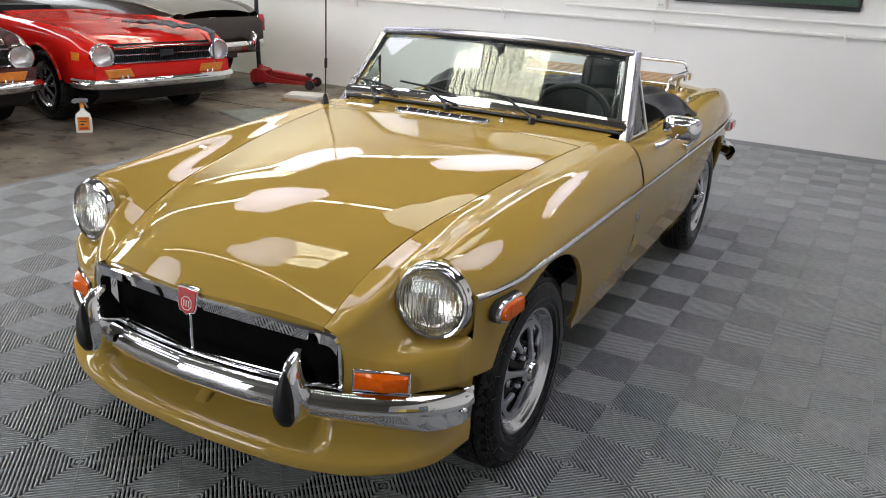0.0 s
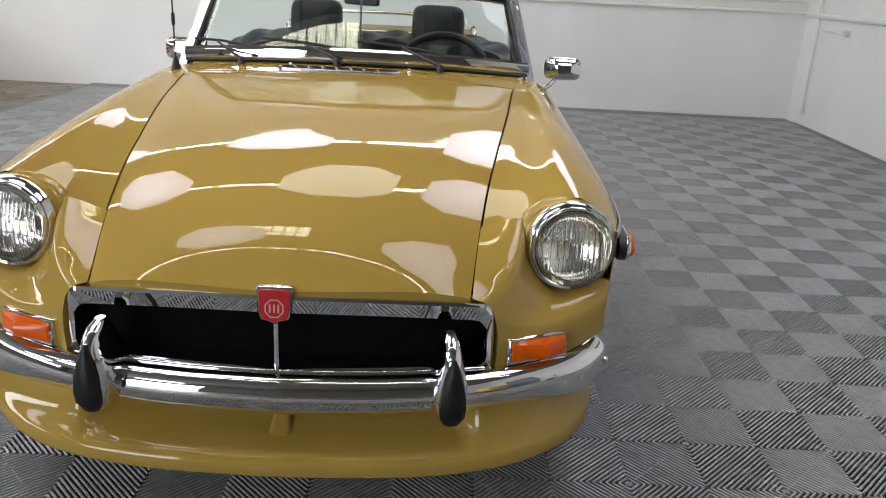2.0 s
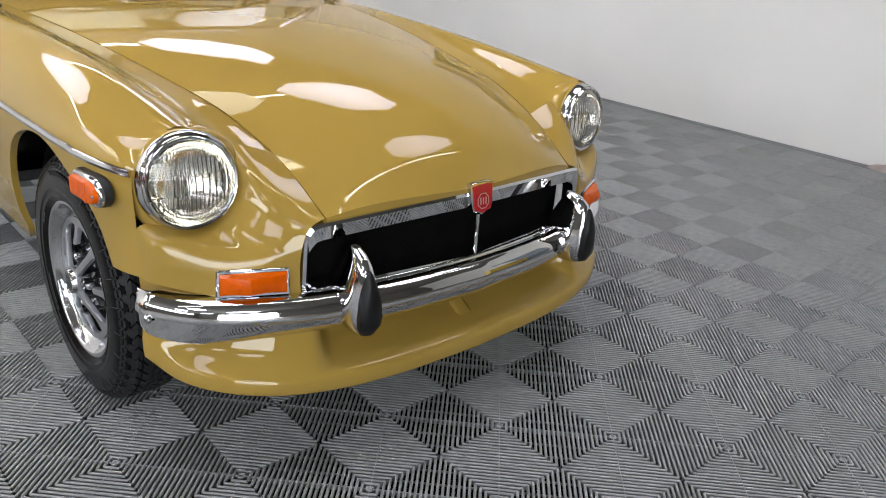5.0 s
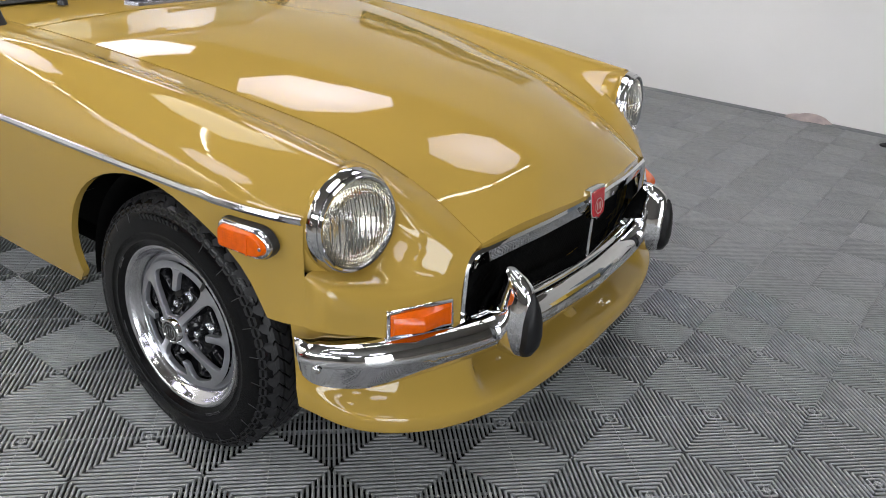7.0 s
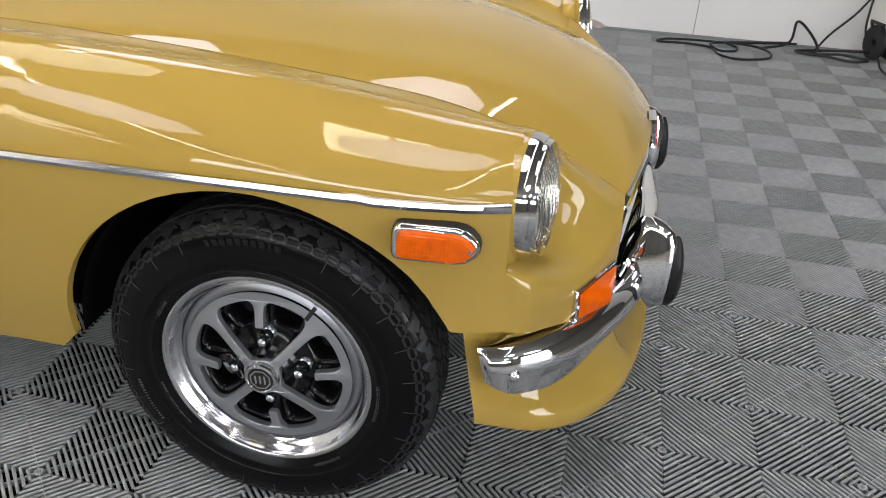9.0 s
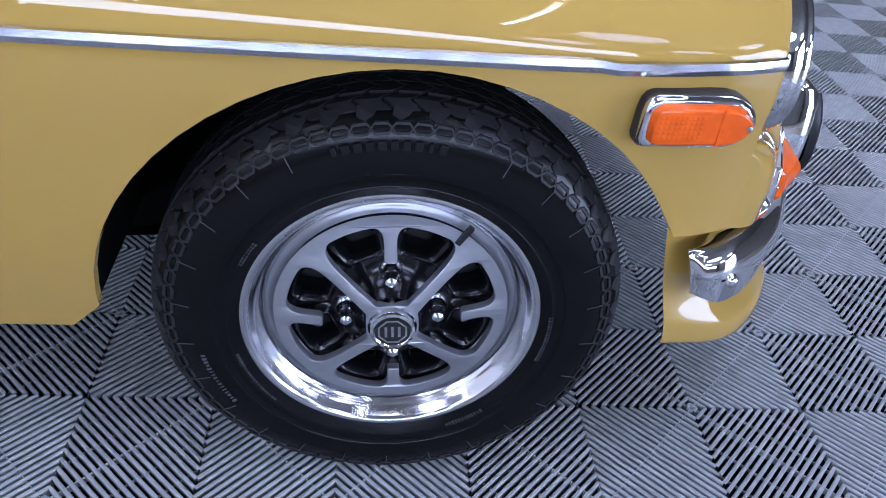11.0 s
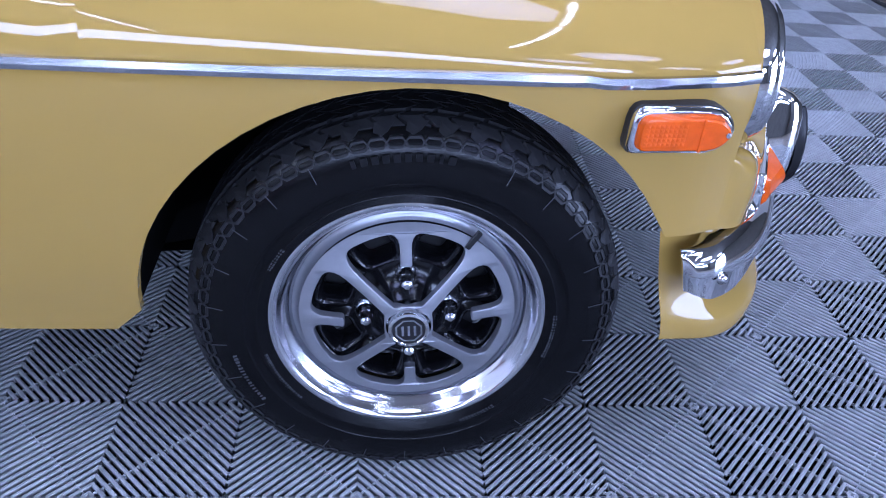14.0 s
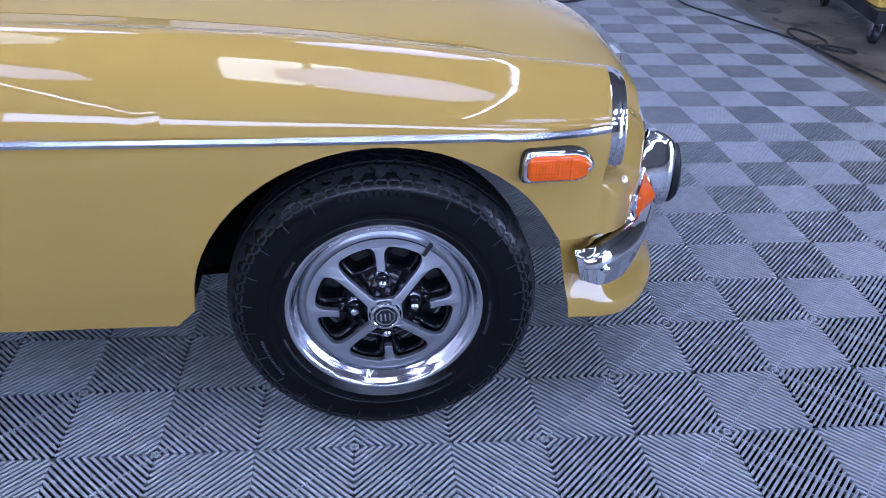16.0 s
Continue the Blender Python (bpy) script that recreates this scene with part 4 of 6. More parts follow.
def face_data(lift):
    """The silver face: ring, four spokes and four tabs in one pressing with rounded edges."""
    holes = face_holes()
    outer = [Vector((0.152*math.cos(2*math.pi*k/120), 0.152*math.sin(2*math.pi*k/120), 0)) for k in range(120)]
    middle = [Vector((0.030*math.cos(2*math.pi*k/32), 0.030*math.sin(2*math.pi*k/32), 0)) for k in range(32)]
    bulge = []
    for h in holes:
        n = len(h)
        row = []
        for i, p in enumerate(h):
            t = (h[(i+1) % n] - h[i-1]).normalized()
            row.append(p + Vector((t.y, -t.x, 0))*0.0014)
        bulge.append(row)
    polys = [outer, middle] + bulge
    flat = [p for q in polys for p in q]
    vs = [(p.x, p.y, face_height(math.hypot(p.x, p.y))) for p in flat]
    fs = []
    for f in tessellate_polygon(polys):
        a, b, c = [flat[i] for i in f]
        fs.append(tuple(f) if (b - a).cross(c - a).z > 0 else tuple(reversed(f)))
    sides = []
    for h, bu in zip(holes, bulge):
        rows = [[(p.x, p.y, face_height(math.hypot(p.x, p.y))) for p in bu],
                [(p.x + (q.x - p.x)*0.7, p.y + (q.y - p.y)*0.7, face_height(math.hypot(p.x, p.y)) - 0.0004) for p, q in zip(bu, h)],
                [(p.x, p.y, face_height(math.hypot(p.x, p.y)) - 0.0014) for p in h],
                [(p.x, p.y, face_height(math.hypot(p.x, p.y)) - 0.012) for p in h]]
        sides.append(net(rows, True))
    return fixed_normals(moved(join((vs, fs), *sides), pose(0, 0, lift)))


def pocket_data(k):
    """One pressed pocket of the black dish: a window with a rounded bezel in an eighth of the ring."""
    a0, da, nn = 2*math.pi*(k + 0.5)/8, math.pi/8, 40
    side = 1 if k % 2 else -1      # the tab lies on this side
    rows = []
    for fr, fa, z, e in ((1.0, 1.0, -0.016, 0.0), (0.84, 0.80, -0.012, 0.42), (0.80, 0.755, -0.0085, 0.45), (0.74, 0.70, -0.0075, 0.48), (0.66, 0.61, -0.010, 0.5), (0.58, 0.52, -0.022, 0.5), (0.55, 0.49, -0.045, 0.5)):
        row = []
        for i in range(nn):
            t = 2*math.pi*i/nn
            cx, cy = math.cos(t), math.sin(t)
            if e == 0:
                q = max(abs(cx), abs(cy))
                sx, sy = cx/q, cy/q
            else:
                sx, sy = math.copysign(abs(cx)**e, cx), math.copysign(abs(cy)**e, cy)
            r = 0.1060 + 0.0325*sy*fr
            a = a0 + da*sx*fa*(1.0 - 0.06*sy if e else 1.0)
            row.append((r*math.cos(a), r*math.sin(a), z - 0.005*(1 - sy)/2))
        rows.append(row)
    return net(rows, True)


def build_wheel(name):
    """A wheel about its own z axis, which points outwards from the car."""
    w = new(name)
    ty = part("tyre", tyre_data(), RUBBER, w, "black radial tyre", 40)
    part("tread", tread_data(), TREAD_RUBBER, ty, "matt black tread, lifted to look lit under the arch", 0)
    part("sidewall_relief", lettering_data(), PAD_RUBBER, ty, smooth=0)["kind"] = "stuff"
    part("sidewall_moulding", sipe_data(), GLINT_RUBBER, ty, "fine moulding lines coloured pale as if catching light", 0)["kind"] = "stuff"
    o = 0.052     # face of the dish, outwards from the wheel's middle
    part("rim", lathe([(0.176, -0.06), (0.168, -0.02), (0.165, 0.020), (0.163, 0.042), (0.166, 0.050), (0.172, 0.0545), (0.178, 0.060), (0.1815, 0.0685), (0.1855, 0.0735), (0.1895, 0.0745), (0.1925, 0.0735), (0.194, 0.0695), (0.1935, 0.066)], 96), STAINLESS, w, "bright metal rim")
    part("inner_ring", moved(lathe([(0.1505, -0.0046), (0.153, -0.0085), (0.157, -0.0125), (0.162, -0.0135), (0.1665, -0.012), (0.168, -0.02)], 96), pose(0, 0, o)), SILVER, w, "silver wheel ring")
    part("face", face_data(o), SILVER, w, "silver wheel face with four spokes and tabs", 28)
    part("dish", moved(lathe([(0.080, -0.0195), (0.074, -0.019), (0.066, -0.016), (0.052, -0.010), (0.044, 0.002), (0.036, 0.016), (0.030, 0.020)], 64), pose(0, 0, o)), GLOSS_BLACK, w, "gloss black dish", 50)
    for k in range(8):
        part("pocket", moved(pocket_data(k), pose(0, 0, o)), GLOSS_BLACK, w, "gloss black pocket with a window", 40)
    for k in range(4):
        a = k*math.pi/2
        part("lug_nut", moved(join(lathe([(0.0001, 0.034), (0.004, 0.0335), (0.0075, 0.030), (0.0088, 0.024), (0.0092, 0.016)], 24), lathe([(0.0092, 0.016), (0.0102, 0.0155), (0.0102, 0.002)], 6), lathe([(0.0125, 0.004), (0.0150, 0.001), (0.019, -0.010)], 20)), pose(0.059*math.cos(a), 0.059*math.sin(a), o - 0.013)), STEEL, w, "steel wheel nut", 30)
    cap = part("centre_cap", moved(lathe([(0.0355, -0.008), (0.0355, 0.005), (0.033, 0.012), (0.0305, 0.022), (0.0285, 0.0262), (0.0245, 0.027), (0.023, 0.0255), (0.0001, 0.0255)], 48), pose(0, 0, o + 0.015)), CHROME, w, "chrome centre cap")
    part("cap_disc", moved(lathe([(0.0228, 0.0262), (0.0001, 0.0262)], 32), pose(0, 0, o + 0.015)), BLACK, cap, "black disc", 0)
    part("emblem", moved(emblem(0.0268, 0.020), pose(0, 0, o + 0.015)), STEEL, cap, smooth=0)
    part("brake_drum", lathe([(0.0001, 0.0), (0.12, 0.0), (0.125, -0.01), (0.125, -0.06)], 40), BLACK, w, "dark brake drum")
    return w


def weight(w):
    part("balance_weight", moved(box(0.151, 0, 0, 0.030, 0.0075, 0.006, 0.001), pose(0, 0, 0.0575, 0, 0, 53)), BLACK, w, "black stick-on weight", 20)


TRACK = 0.632
wheel = build_wheel("wheel")
wheel.parent = car
wheel.matrix_local = Matrix.Translation((-TRACK, 0, WHEEL_Z)) @ pose(0, 0, 0, 90, 0, -90) @ pose(0, 0, 0, 0, 0, 4)
for mx, my in ((1, 0), (1, REAR), (-1, REAR)):
    m = Matrix.Translation((mx*TRACK, my, WHEEL_Z)) @ pose(0, 0, 0, 90, 0, 90*mx)
    w2 = copy_thing(wheel, m @ pose(0, 0, 0, 0, 0, 30 + 20*my))
weight(wheel)


# ---- the rest of the roadster: doors, tail, screen, cockpit ----
ztop = curve((0.88, 0.828), (1.3, 0.808), (1.7, 0.812), (2.1, 0.836), (2.5, 0.846), (2.85, 0.824), (3.12, 0.758))
wrear = curve((0.88, 0.757), (1.7, 0.757), (2.3, 0.752), (2.77, 0.725), (3.02, 0.675), (3.12, 0.62))


def tail_column(y):
    w, z = wrear(y), ztop(y)
    low = 0.272 if y < 2.6 else 0.272 + 0.12*(y - 2.6)/0.45
    return [(w - 0.06, y, low), (w - 0.028, y, 0.40), (w - 0.006, y, 0.55), (w, y, 0.655), (w - 0.014, y, 0.655 + 0.5*(z - 0.655)), (w - 0.05, y, z - 0.018), (w - 0.095, y, z), (w - 0.14, y, z - 0.004), (w - 0.17, y, z - 0.012)]


def tail_shell(paint, parent):
    """Rear wings, boot lid, tail panel, lamps and bumper of the roadster."""
    ys = sorted(set(list(np.linspace(1.705, 1.93, 8)) + arch_ys(REAR, 1.93, 2.71, 0.335, 26) + list(np.linspace(2.71, 3.12, 12))))
    side = body_side(ys, tail_column, lambda y: arch_low(y, 0.272, 0.30, REAR, 0.335), 24, 0.05)
    boot_rows = []
    for j in range(21):
        y = 1.93 + 1.19*j/20
        b = wrear(y) - 0.172
        boot_rows.append([(u*b, y, ztop(y) - 0.012 + 0.035*(1 - abs(u)**2.4)) for u in np.linspace(-1, 1, 31)])
    bt = part("boot_lid", net(boot_rows), paint, parent, smooth=50)
    tp = [[(x*s, 3.12 + dy, z) for x in np.linspace(-0.6, 0.6, 25)] for z, dy, s in ((0.71, -0.003, 0.9), (0.66, 0.03, 1), (0.5, 0.035, 1), (0.36, 0.0, 0.96))]
    part("tail_panel", net(tp), paint, parent, smooth=50)
    for s in (-1, 1):
        flip = (lambda q: q) if s > 0 else mirrored
        rw = part("rear_wing", flip(side), paint, parent, smooth=50)
        hs = [[(x, REAR + math.cos(a)*0.345, ARCH_Z - 0.02 + math.sin(a)*0.345) for a in np.linspace(-0.1, math.pi + 0.1, 24)] for x in (0.70, 0.42)]
        part("wheel_housing", flip(net(hs)), BLACK, rw, "black wheel housing", 30)
        lm = pose(s*0.61, 3.105, 0.64) @ pose(0, 0, 0, 90, 0, 180) @ pose(0, 0, 0, 0, s*18, 0)
        o = [(-0.045, -0.085), (0.045, -0.085), (0.047, 0.03), (0.03, 0.09), (0.0, 0.10), (-0.03, 0.09), (-0.047, 0.03)]
        tl = part("tail_lamp", moved(prism(o, -0.06, 0.014, 0.004), lm), CHROME, parent, "tall tail lamp in a chrome base")
        part("lens", moved(prism([(x*0.86, y*0.9) for x, y in o], 0.01, 0.040, 0.012), lm), RED_LENS, tl, "red lens")
        mk = Matrix.Translation((s*0.738, 2.79, 0.635)) @ pose(0, 0, 0, 90, 0, 90*s)
        sm = part("side_marker", moved(prism([(-0.06, -0.027), (0.06, -0.027), (0.06, 0.027), (-0.06, 0.027)], -0.01, 0.012, 0.003), mk), CHROME, parent, "red rear side marker in a chrome bezel")
        part("lens", moved(prism([(-0.052, -0.02), (0.052, -0.02), (0.052, 0.02), (-0.052, 0.02)], 0.01, 0.02, 0.004), mk), RED_LENS, sm, "red lens")
    half = spline([(0, 3.26, 0), (0.3, 3.25, 0), (0.55, 3.19, 0), (0.70, 3.07, 0), (0.755, 2.92, 0)], 30)
    pp = [(-p[0], p[1]) for p in reversed(half)][:-1] + [(p[0], p[1]) for p in half]
    rows = []
    for i, (x, y) in enumerate(pp):
        a, b = pp[max(i-1, 0)], pp[min(i+1, len(pp)-1)]
        t = Vector((b[0]-a[0], b[1]-a[1], 0)).normalized()
        nr = Vector((t.y, -t.x, 0))
        rows.append([(x + nr.x*q[0], y + nr.y*q[0], 0.455 + q[1]) for q in bp_prof])
    rb = part("rear_bumper", net(rows), CHROME, parent, "chrome rear bumper")
    for s in (-1, 1):
        ov = part("overrider", moved(overrider(), pose(s*0.33, 3.24, 0.455, 0, 0, 180 - s*6)), CHROME, rb, smooth=60)
        part("pad", moved(over_pad(), pose(s*0.33, 3.24, 0.455, 0, 0, 180 - s*6)), PAD_RUBBER, ov, "black rubber pad")


tail_shell(PAINT, car)


def luggage_rack(parent):
    rk = part("luggage_rack", tube([(-0.46, 2.72, 0.86), (-0.46, 2.72, 0.94), (-0.44, 2.73, 0.962), (0, 2.735, 0.966), (0.44, 2.73, 0.962), (0.46, 2.72, 0.94), (0.46, 2.72, 0.86)], 0.009), CHROME, parent, "chrome and wood slatted luggage rack")
    for s in (-1, 1):
        part("side_rail", tube([(s*0.49, 2.18, 0.855), (s*0.49, 2.2, 0.90), (s*0.49, 2.26, 0.925), (s*0.49, 2.60, 0.925), (s*0.49, 2.70, 0.905), (s*0.48, 2.74, 0.87)], 0.008), CHROME, rk)
        for y in (2.25, 2.62):
            part("foot", tube([(s*0.44, y, 0.825), (s*0.45, y, 0.895)], 0.010), CHROME, rk)
    part("front_rail", tube([(-0.49, 2.2, 0.895), (0.49, 2.2, 0.895)], 0.008), CHROME, rk)
    for k in range(7):
        part("slat", box(0, 2.25 + 0.06*k, 0.897, 0.96, 0.030, 0.012, 0.003), WOOD, rk, "varnished wooden slat")


WOOD = vary(material("varnished_wood", (0.36, 0.22, 0.09), 0.3, 0, 0.5), 14, 0.25, rough=0.08)
luggage_rack(car)

for s in (-1, 1):
    flip = (lambda q: q) if s > 0 else mirrored
    ys = np.linspace(0.8905, 1.699, 24)
    dr = part("door", flip(body_side(ys, tail_column, lambda y: 0.315, 24, 0.03)), PAINT, car, smooth=50)
    part("sill", flip(net([[(0.66, y, 0.266), (0.693, y, 0.269), (0.697, y, 0.274), (0.7075, y, 0.3125), (0.69, y, 0.318)] for y in np.linspace(0.884, 1.96, 8)])), PAINT, car)
    hd = part("door_handle", join(moved(box(0, 0, 0, 0.014, 0.13, 0.018, 0.004), pose(s*0.772, 1.52, 0.735)), moved(box(0, 0, 0, 0.02, 0.02, 0.022, 0.004), pose(s*0.764, 1.47, 0.735)), moved(box(0, 0, 0, 0.02, 0.02, 0.022, 0.004), pose(s*0.764, 1.575, 0.735))), CHROME, dr, "chrome door handle", 30)
    part("lock", moved(lathe([(0.0001, 0.005), (0.009, 0.004), (0.011, 0)], 16), Matrix.Translation((s*0.757, 1.58, 0.69)) @ pose(0, 0, 0, 0, 90*s, 0)), CHROME, dr)
    part("wing_badge", moved(prism([(-0.011, -0.015), (0.011, -0.015), (0.011, 0.008), (0.0, 0.016), (-0.011, 0.008)], 0, 0.004, 0.001), Matrix.Translation((s*0.756, 0.845, 0.575)) @ pose(0, 0, 0, 90, 0, 90*s)), CHROME, car, "small chrome wing badge", 20)
    part("door_card", flip(net([[(0.60, y, z) for z in (0.30, 0.815)] for y in (0.9, 1.7)])), VINYL, dr, "black vinyl door card", 0)
    # quarter light
    q = [(0.652, 1.0, 0.83), (0.648, 1.235, 0.822), (0.60, 1.155, 1.085), (0.597, 1.135, 1.09)]
    q = [(s*a, b, c) for a, b, c in q]
    ql = part("quarter_light", join(*[tube([q[i], q[(i+1) % 4]], 0.008, 8) for i in range(4)]), CHROME, dr, "chrome framed quarter light")
    gl = part("pane", (q, [(0, 1, 2, 3)]), SCREEN_GLASS, ql, "clear glass pane", 0)
    gl.visible_shadow = False
    part("catch", moved(box(0, 0, 0, 0.02, 0.02, 0.03, 0.004), pose(s*0.635, 1.20, 0.86)), BLACK, ql)
    # door mirror
    mx, my = (0.0, 0.0) if s > 0 else (0.075, 0.06)
    mr = part("mirror_stalk", tube([(s*0.722, 1.13 + my, 0.785), (s*0.752 + mx/2, 1.14 + my, 0.80), (s*0.775 + mx, 1.155 + my, 0.825)], [0.013, 0.009, 0.008]), CHROME, car, "chrome door mirror on a stalk")
    rows = []
    for k, (d, sc) in enumerate(((-0.045, 0.35), (-0.040, 0.62), (-0.022, 0.88), (0.0, 0.98), (0.018, 1.0), (0.020, 0.96))):
        rows.append([(s*(0.802 + sc*0.074*math.copysign(abs(math.cos(a))**0.45, math.cos(a))) + mx, 1.165 + my + d, 0.862 + sc*0.046*math.copysign(abs(math.sin(a))**0.5, math.sin(a))) for a in np.linspace(0, 2*math.pi, 33)[:-1]])
    d = net(rows, True)
    d[1].append(tuple(range(32)))
    part("head", d, CHROME, mr, "chrome mirror head", 50)
    part("mirror_glass", ([rows[-1][i] for i in range(32)], [tuple(range(32))]), CHROME, mr, "mirror glass", 0)

# windscreen
def ws_point(u, v):
    """u from -1 to 1 across, v from 0 at the foot to 1 at the header."""
    a = abs(u)
    x = u*(0.638*(1 - v) + 0.578*v)
    y = (ws_base(0.62*u) + 0.012)*(1 - v) + (1.095 + 0.072*a*a)*v
    z = (0.886 - 0.026*a**2.2)*(1 - v) + (1.150 - 0.026*a**2.2)*v
    return Vector((x, y, z))


ws = part("windscreen_frame", tube([ws_point(u, 1) for u in np.linspace(-1, 1, 30)], 0.016, 12), ALLOY, car, "polished alloy windscreen frame")
for s in (-1, 1):
    rows = []
    for v in np.linspace(-0.12, 1.03, 12):
        p = ws_point(s*1.0, v)
        wd = 0.030 if v < 0.9 else 0.024
        rows.append([p + Vector((s*0.020, 0.0, 0)), p + Vector((s*0.022, 0.035, 0)), p + Vector((-s*0.006, wd, 0)), p + Vector((-s*0.020, 0.006, 0)), p + Vector((-s*0.014, -0.010, 0)), p + Vector((s*0.010, -0.012, 0))])
    part("pillar", net(rows, True), ALLOY, ws, "polished alloy pillar", 35)
part("header_seal", tube([ws_point(u, 0.955) + Vector((0, 0.012, 0)) for u in np.linspace(-0.98, 0.98, 30)], 0.011, 8), SOFT_RUBBER, ws, "black header seal")
for s in (-1, 1):
    part("side_seal", tube([ws_point(s*0.965, v) for v in np.linspace(0, 0.97, 8)], 0.007, 6), SOFT_RUBBER, ws, "black rubber seal")
part("foot_strip", sweep([(0.010, -0.026), (-0.012, -0.024), (-0.015, -0.008), (-0.010, 0.013), (0.004, 0.020)], [ws_point(u, 0.070) + Vector((0, -0.014, 0)) for u in np.linspace(1, -1, 40)]), CHROME, ws, "bright metal foot strip")
part("foot_seal", sweep([(0.03, -0.020), (-0.010, -0.018), (-0.018, -0.012), (-0.014, -0.005), (0.0, 0.002)], [ws_point(u, 0.005) for u in np.linspace(1, -1, 40)]), SOFT_RUBBER, ws, "black rubber foot seal")
gp = net([[ws_point(u*0.985, v) + Vector((0, -0.008 + 0.014*v, 0)) for u in np.linspace(-1, 1, 25)] for v in np.linspace(0.03, 0.98, 9)])
sg = part("glass", gp, SCREEN_GLASS, ws, "clear laminated windscreen glass")
sg.visible_shadow = False
m_ = sg.modifiers.new("thickness", "SOLIDIFY")
m_.thickness = 0.005
part("mirror_rod", tube([ws_point(0.02, 0.03) + Vector((0, 0.01, 0)), ws_point(0.0, 0.98) + Vector((0, 0.01, 0))], 0.004, 6), BLACK, ws, "thin black mirror rod")
part("mirror_mount", moved(lathe([(0.0001, -0.034), (0.008, -0.032), (0.010, -0.016), (0.017, -0.010), (0.019, 0.004)], 16), Matrix.Translation(ws_point(0.0, 0.95) + Vector((0, 0.022, 0)))), BLACK, ws, "black mirror mount")
part("interior_mirror", moved(box(0, 0, 0, 0.17, 0.024, 0.050, 0.011), pose(0.0, 1.098, 1.092, 0, 0, -36)), BLACK, ws, "black interior mirror", 30)

for bx, tip, zt in ((-0.40, -0.62, 0.905), (-0.06, -0.33, 0.935), (0.31, 0.02, 0.935)):
    b0 = Vector((bx, 0.83, zmid(0.83) - 0.024*abs(bx/0.6)**2 + 0.006))
    p1 = ws_point((bx + tip)/2/0.62, 0.18) + Vector((0, -0.018, 0.004))
    p2 = ws_point(tip/0.62, 0.20) + Vector((0, -0.012, 0))
    wp = part("wiper", join(moved(lathe([(0.014, 0), (0.013, 0.014), (0.008, 0.024), (0.0001, 0.026)], 16), Matrix.Translation(b0)), tube([b0 + Vector((0, 0, 0.018)), b0 + Vector((-0.03, 0.02, 0.03)), p1], [0.006, 0.006, 0.004], 8)), BLACK, car, "black windscreen wiper")
    q0 = ws_point((tip - 0.02)/0.62 if tip > -0.5 else -0.985, 0.24) + Vector((0, -0.008, 0))
    q1 = ws_point((bx + 0.02)/0.62, 0.13) + Vector((0, -0.008, 0))
    part("blade", tube([q0, (q0 + q1)/2 + Vector((0, -0.004, 0.006)), q1], 0.005, 6), SOFT_RUBBER, wp, "rubber blade")
for jx in (-0.22, 0.2):
    part("washer_jet", moved(lathe([(0.0001, 0.014), (0.005, 0.013), (0.007, 0.004), (0.010, 0.0)], 14), Matrix.Translation((jx, 0.80, zmid(0.80) - 0.001))), CHROME, scuttle)

# scuttle vent
vent_m = pose(-0.045, 0.752, zmid(0.752) - 0.001, 4.5)
def vent_loop(grow, z):
    o = [(-0.205, 0.002), (-0.185, -0.022), (-0.15, -0.027), (0.15, -0.027), (0.19, -0.022), (0.205, -0.004), (0.198, 0.016), (0.17, 0.023), (-0.15, 0.023), (-0.19, 0.016)]
    return [(x + math.copysign(grow, x), y + math.copysign(grow, y), z) for x, y in o]
vt = part("scuttle_vent", moved(net([vent_loop(0.004, -0.006), vent_loop(0.003, 0.005), vent_loop(0.0, 0.008), vent_loop(-0.006, 0.007), vent_loop(-0.008, -0.004)], True), vent_m), ALLOY, scuttle, "bright metal scuttle air vent", 40)
part("vent_floor", moved((vent_loop(-0.004, 0.001), [tuple(range(10))]), vent_m), BLACK, vt, "black sheet under the vent bars", 0)
for k in range(7):
    part("vent_bar", moved(tube([(-0.156 + 0.048*k, 0.019, 0.004), (-0.150 + 0.048*k, 0.0, 0.008), (-0.144 + 0.048*k, -0.022, 0.005)], 0.0046, 6), vent_m), ALLOY, vt)

# aerial
az = 0.828
part("aerial", join(moved(lathe([(0.020, 0), (0.018, 0.012), (0.012, 0.03), (0.007, 0.05), (0.0001, 0.052)], 16), Matrix.Translation((-0.613, 0.76, az))), tube([(-0.613, 0.76, az + 0.045), (-0.617, 0.77, 1.02), (-0.62, 0.775, 1.9)], 0.003, 6), tube([(-0.616, 0.768, 0.985), (-0.617, 0.77, 1.025)], 0.0065, 8)), BLACK, car, "thin black aerial with a coil", 30)

# cockpit
part("cockpit_floor", net([[(x, y, z) for x in np.linspace(-0.62, 0.62, 5)] for y, z in ((0.75, 0.35), (1.05, 0.22), (1.6, 0.22), (1.75, 0.45), (1.95, 0.60), (1.95, 0.80))]), VINYL, car, "black carpeted cockpit floor", 30)
part("dashboard", net([[(u*0.61, y, z + 0.012*(1 - u*u)) for u in np.linspace(-1, 1, 25)] for y, z in ((0.93, 0.845), (0.99, 0.868), (1.05, 0.862), (1.085, 0.835), (1.08, 0.72), (1.03, 0.60))]), VINYL, car, "black padded dashboard", 50)


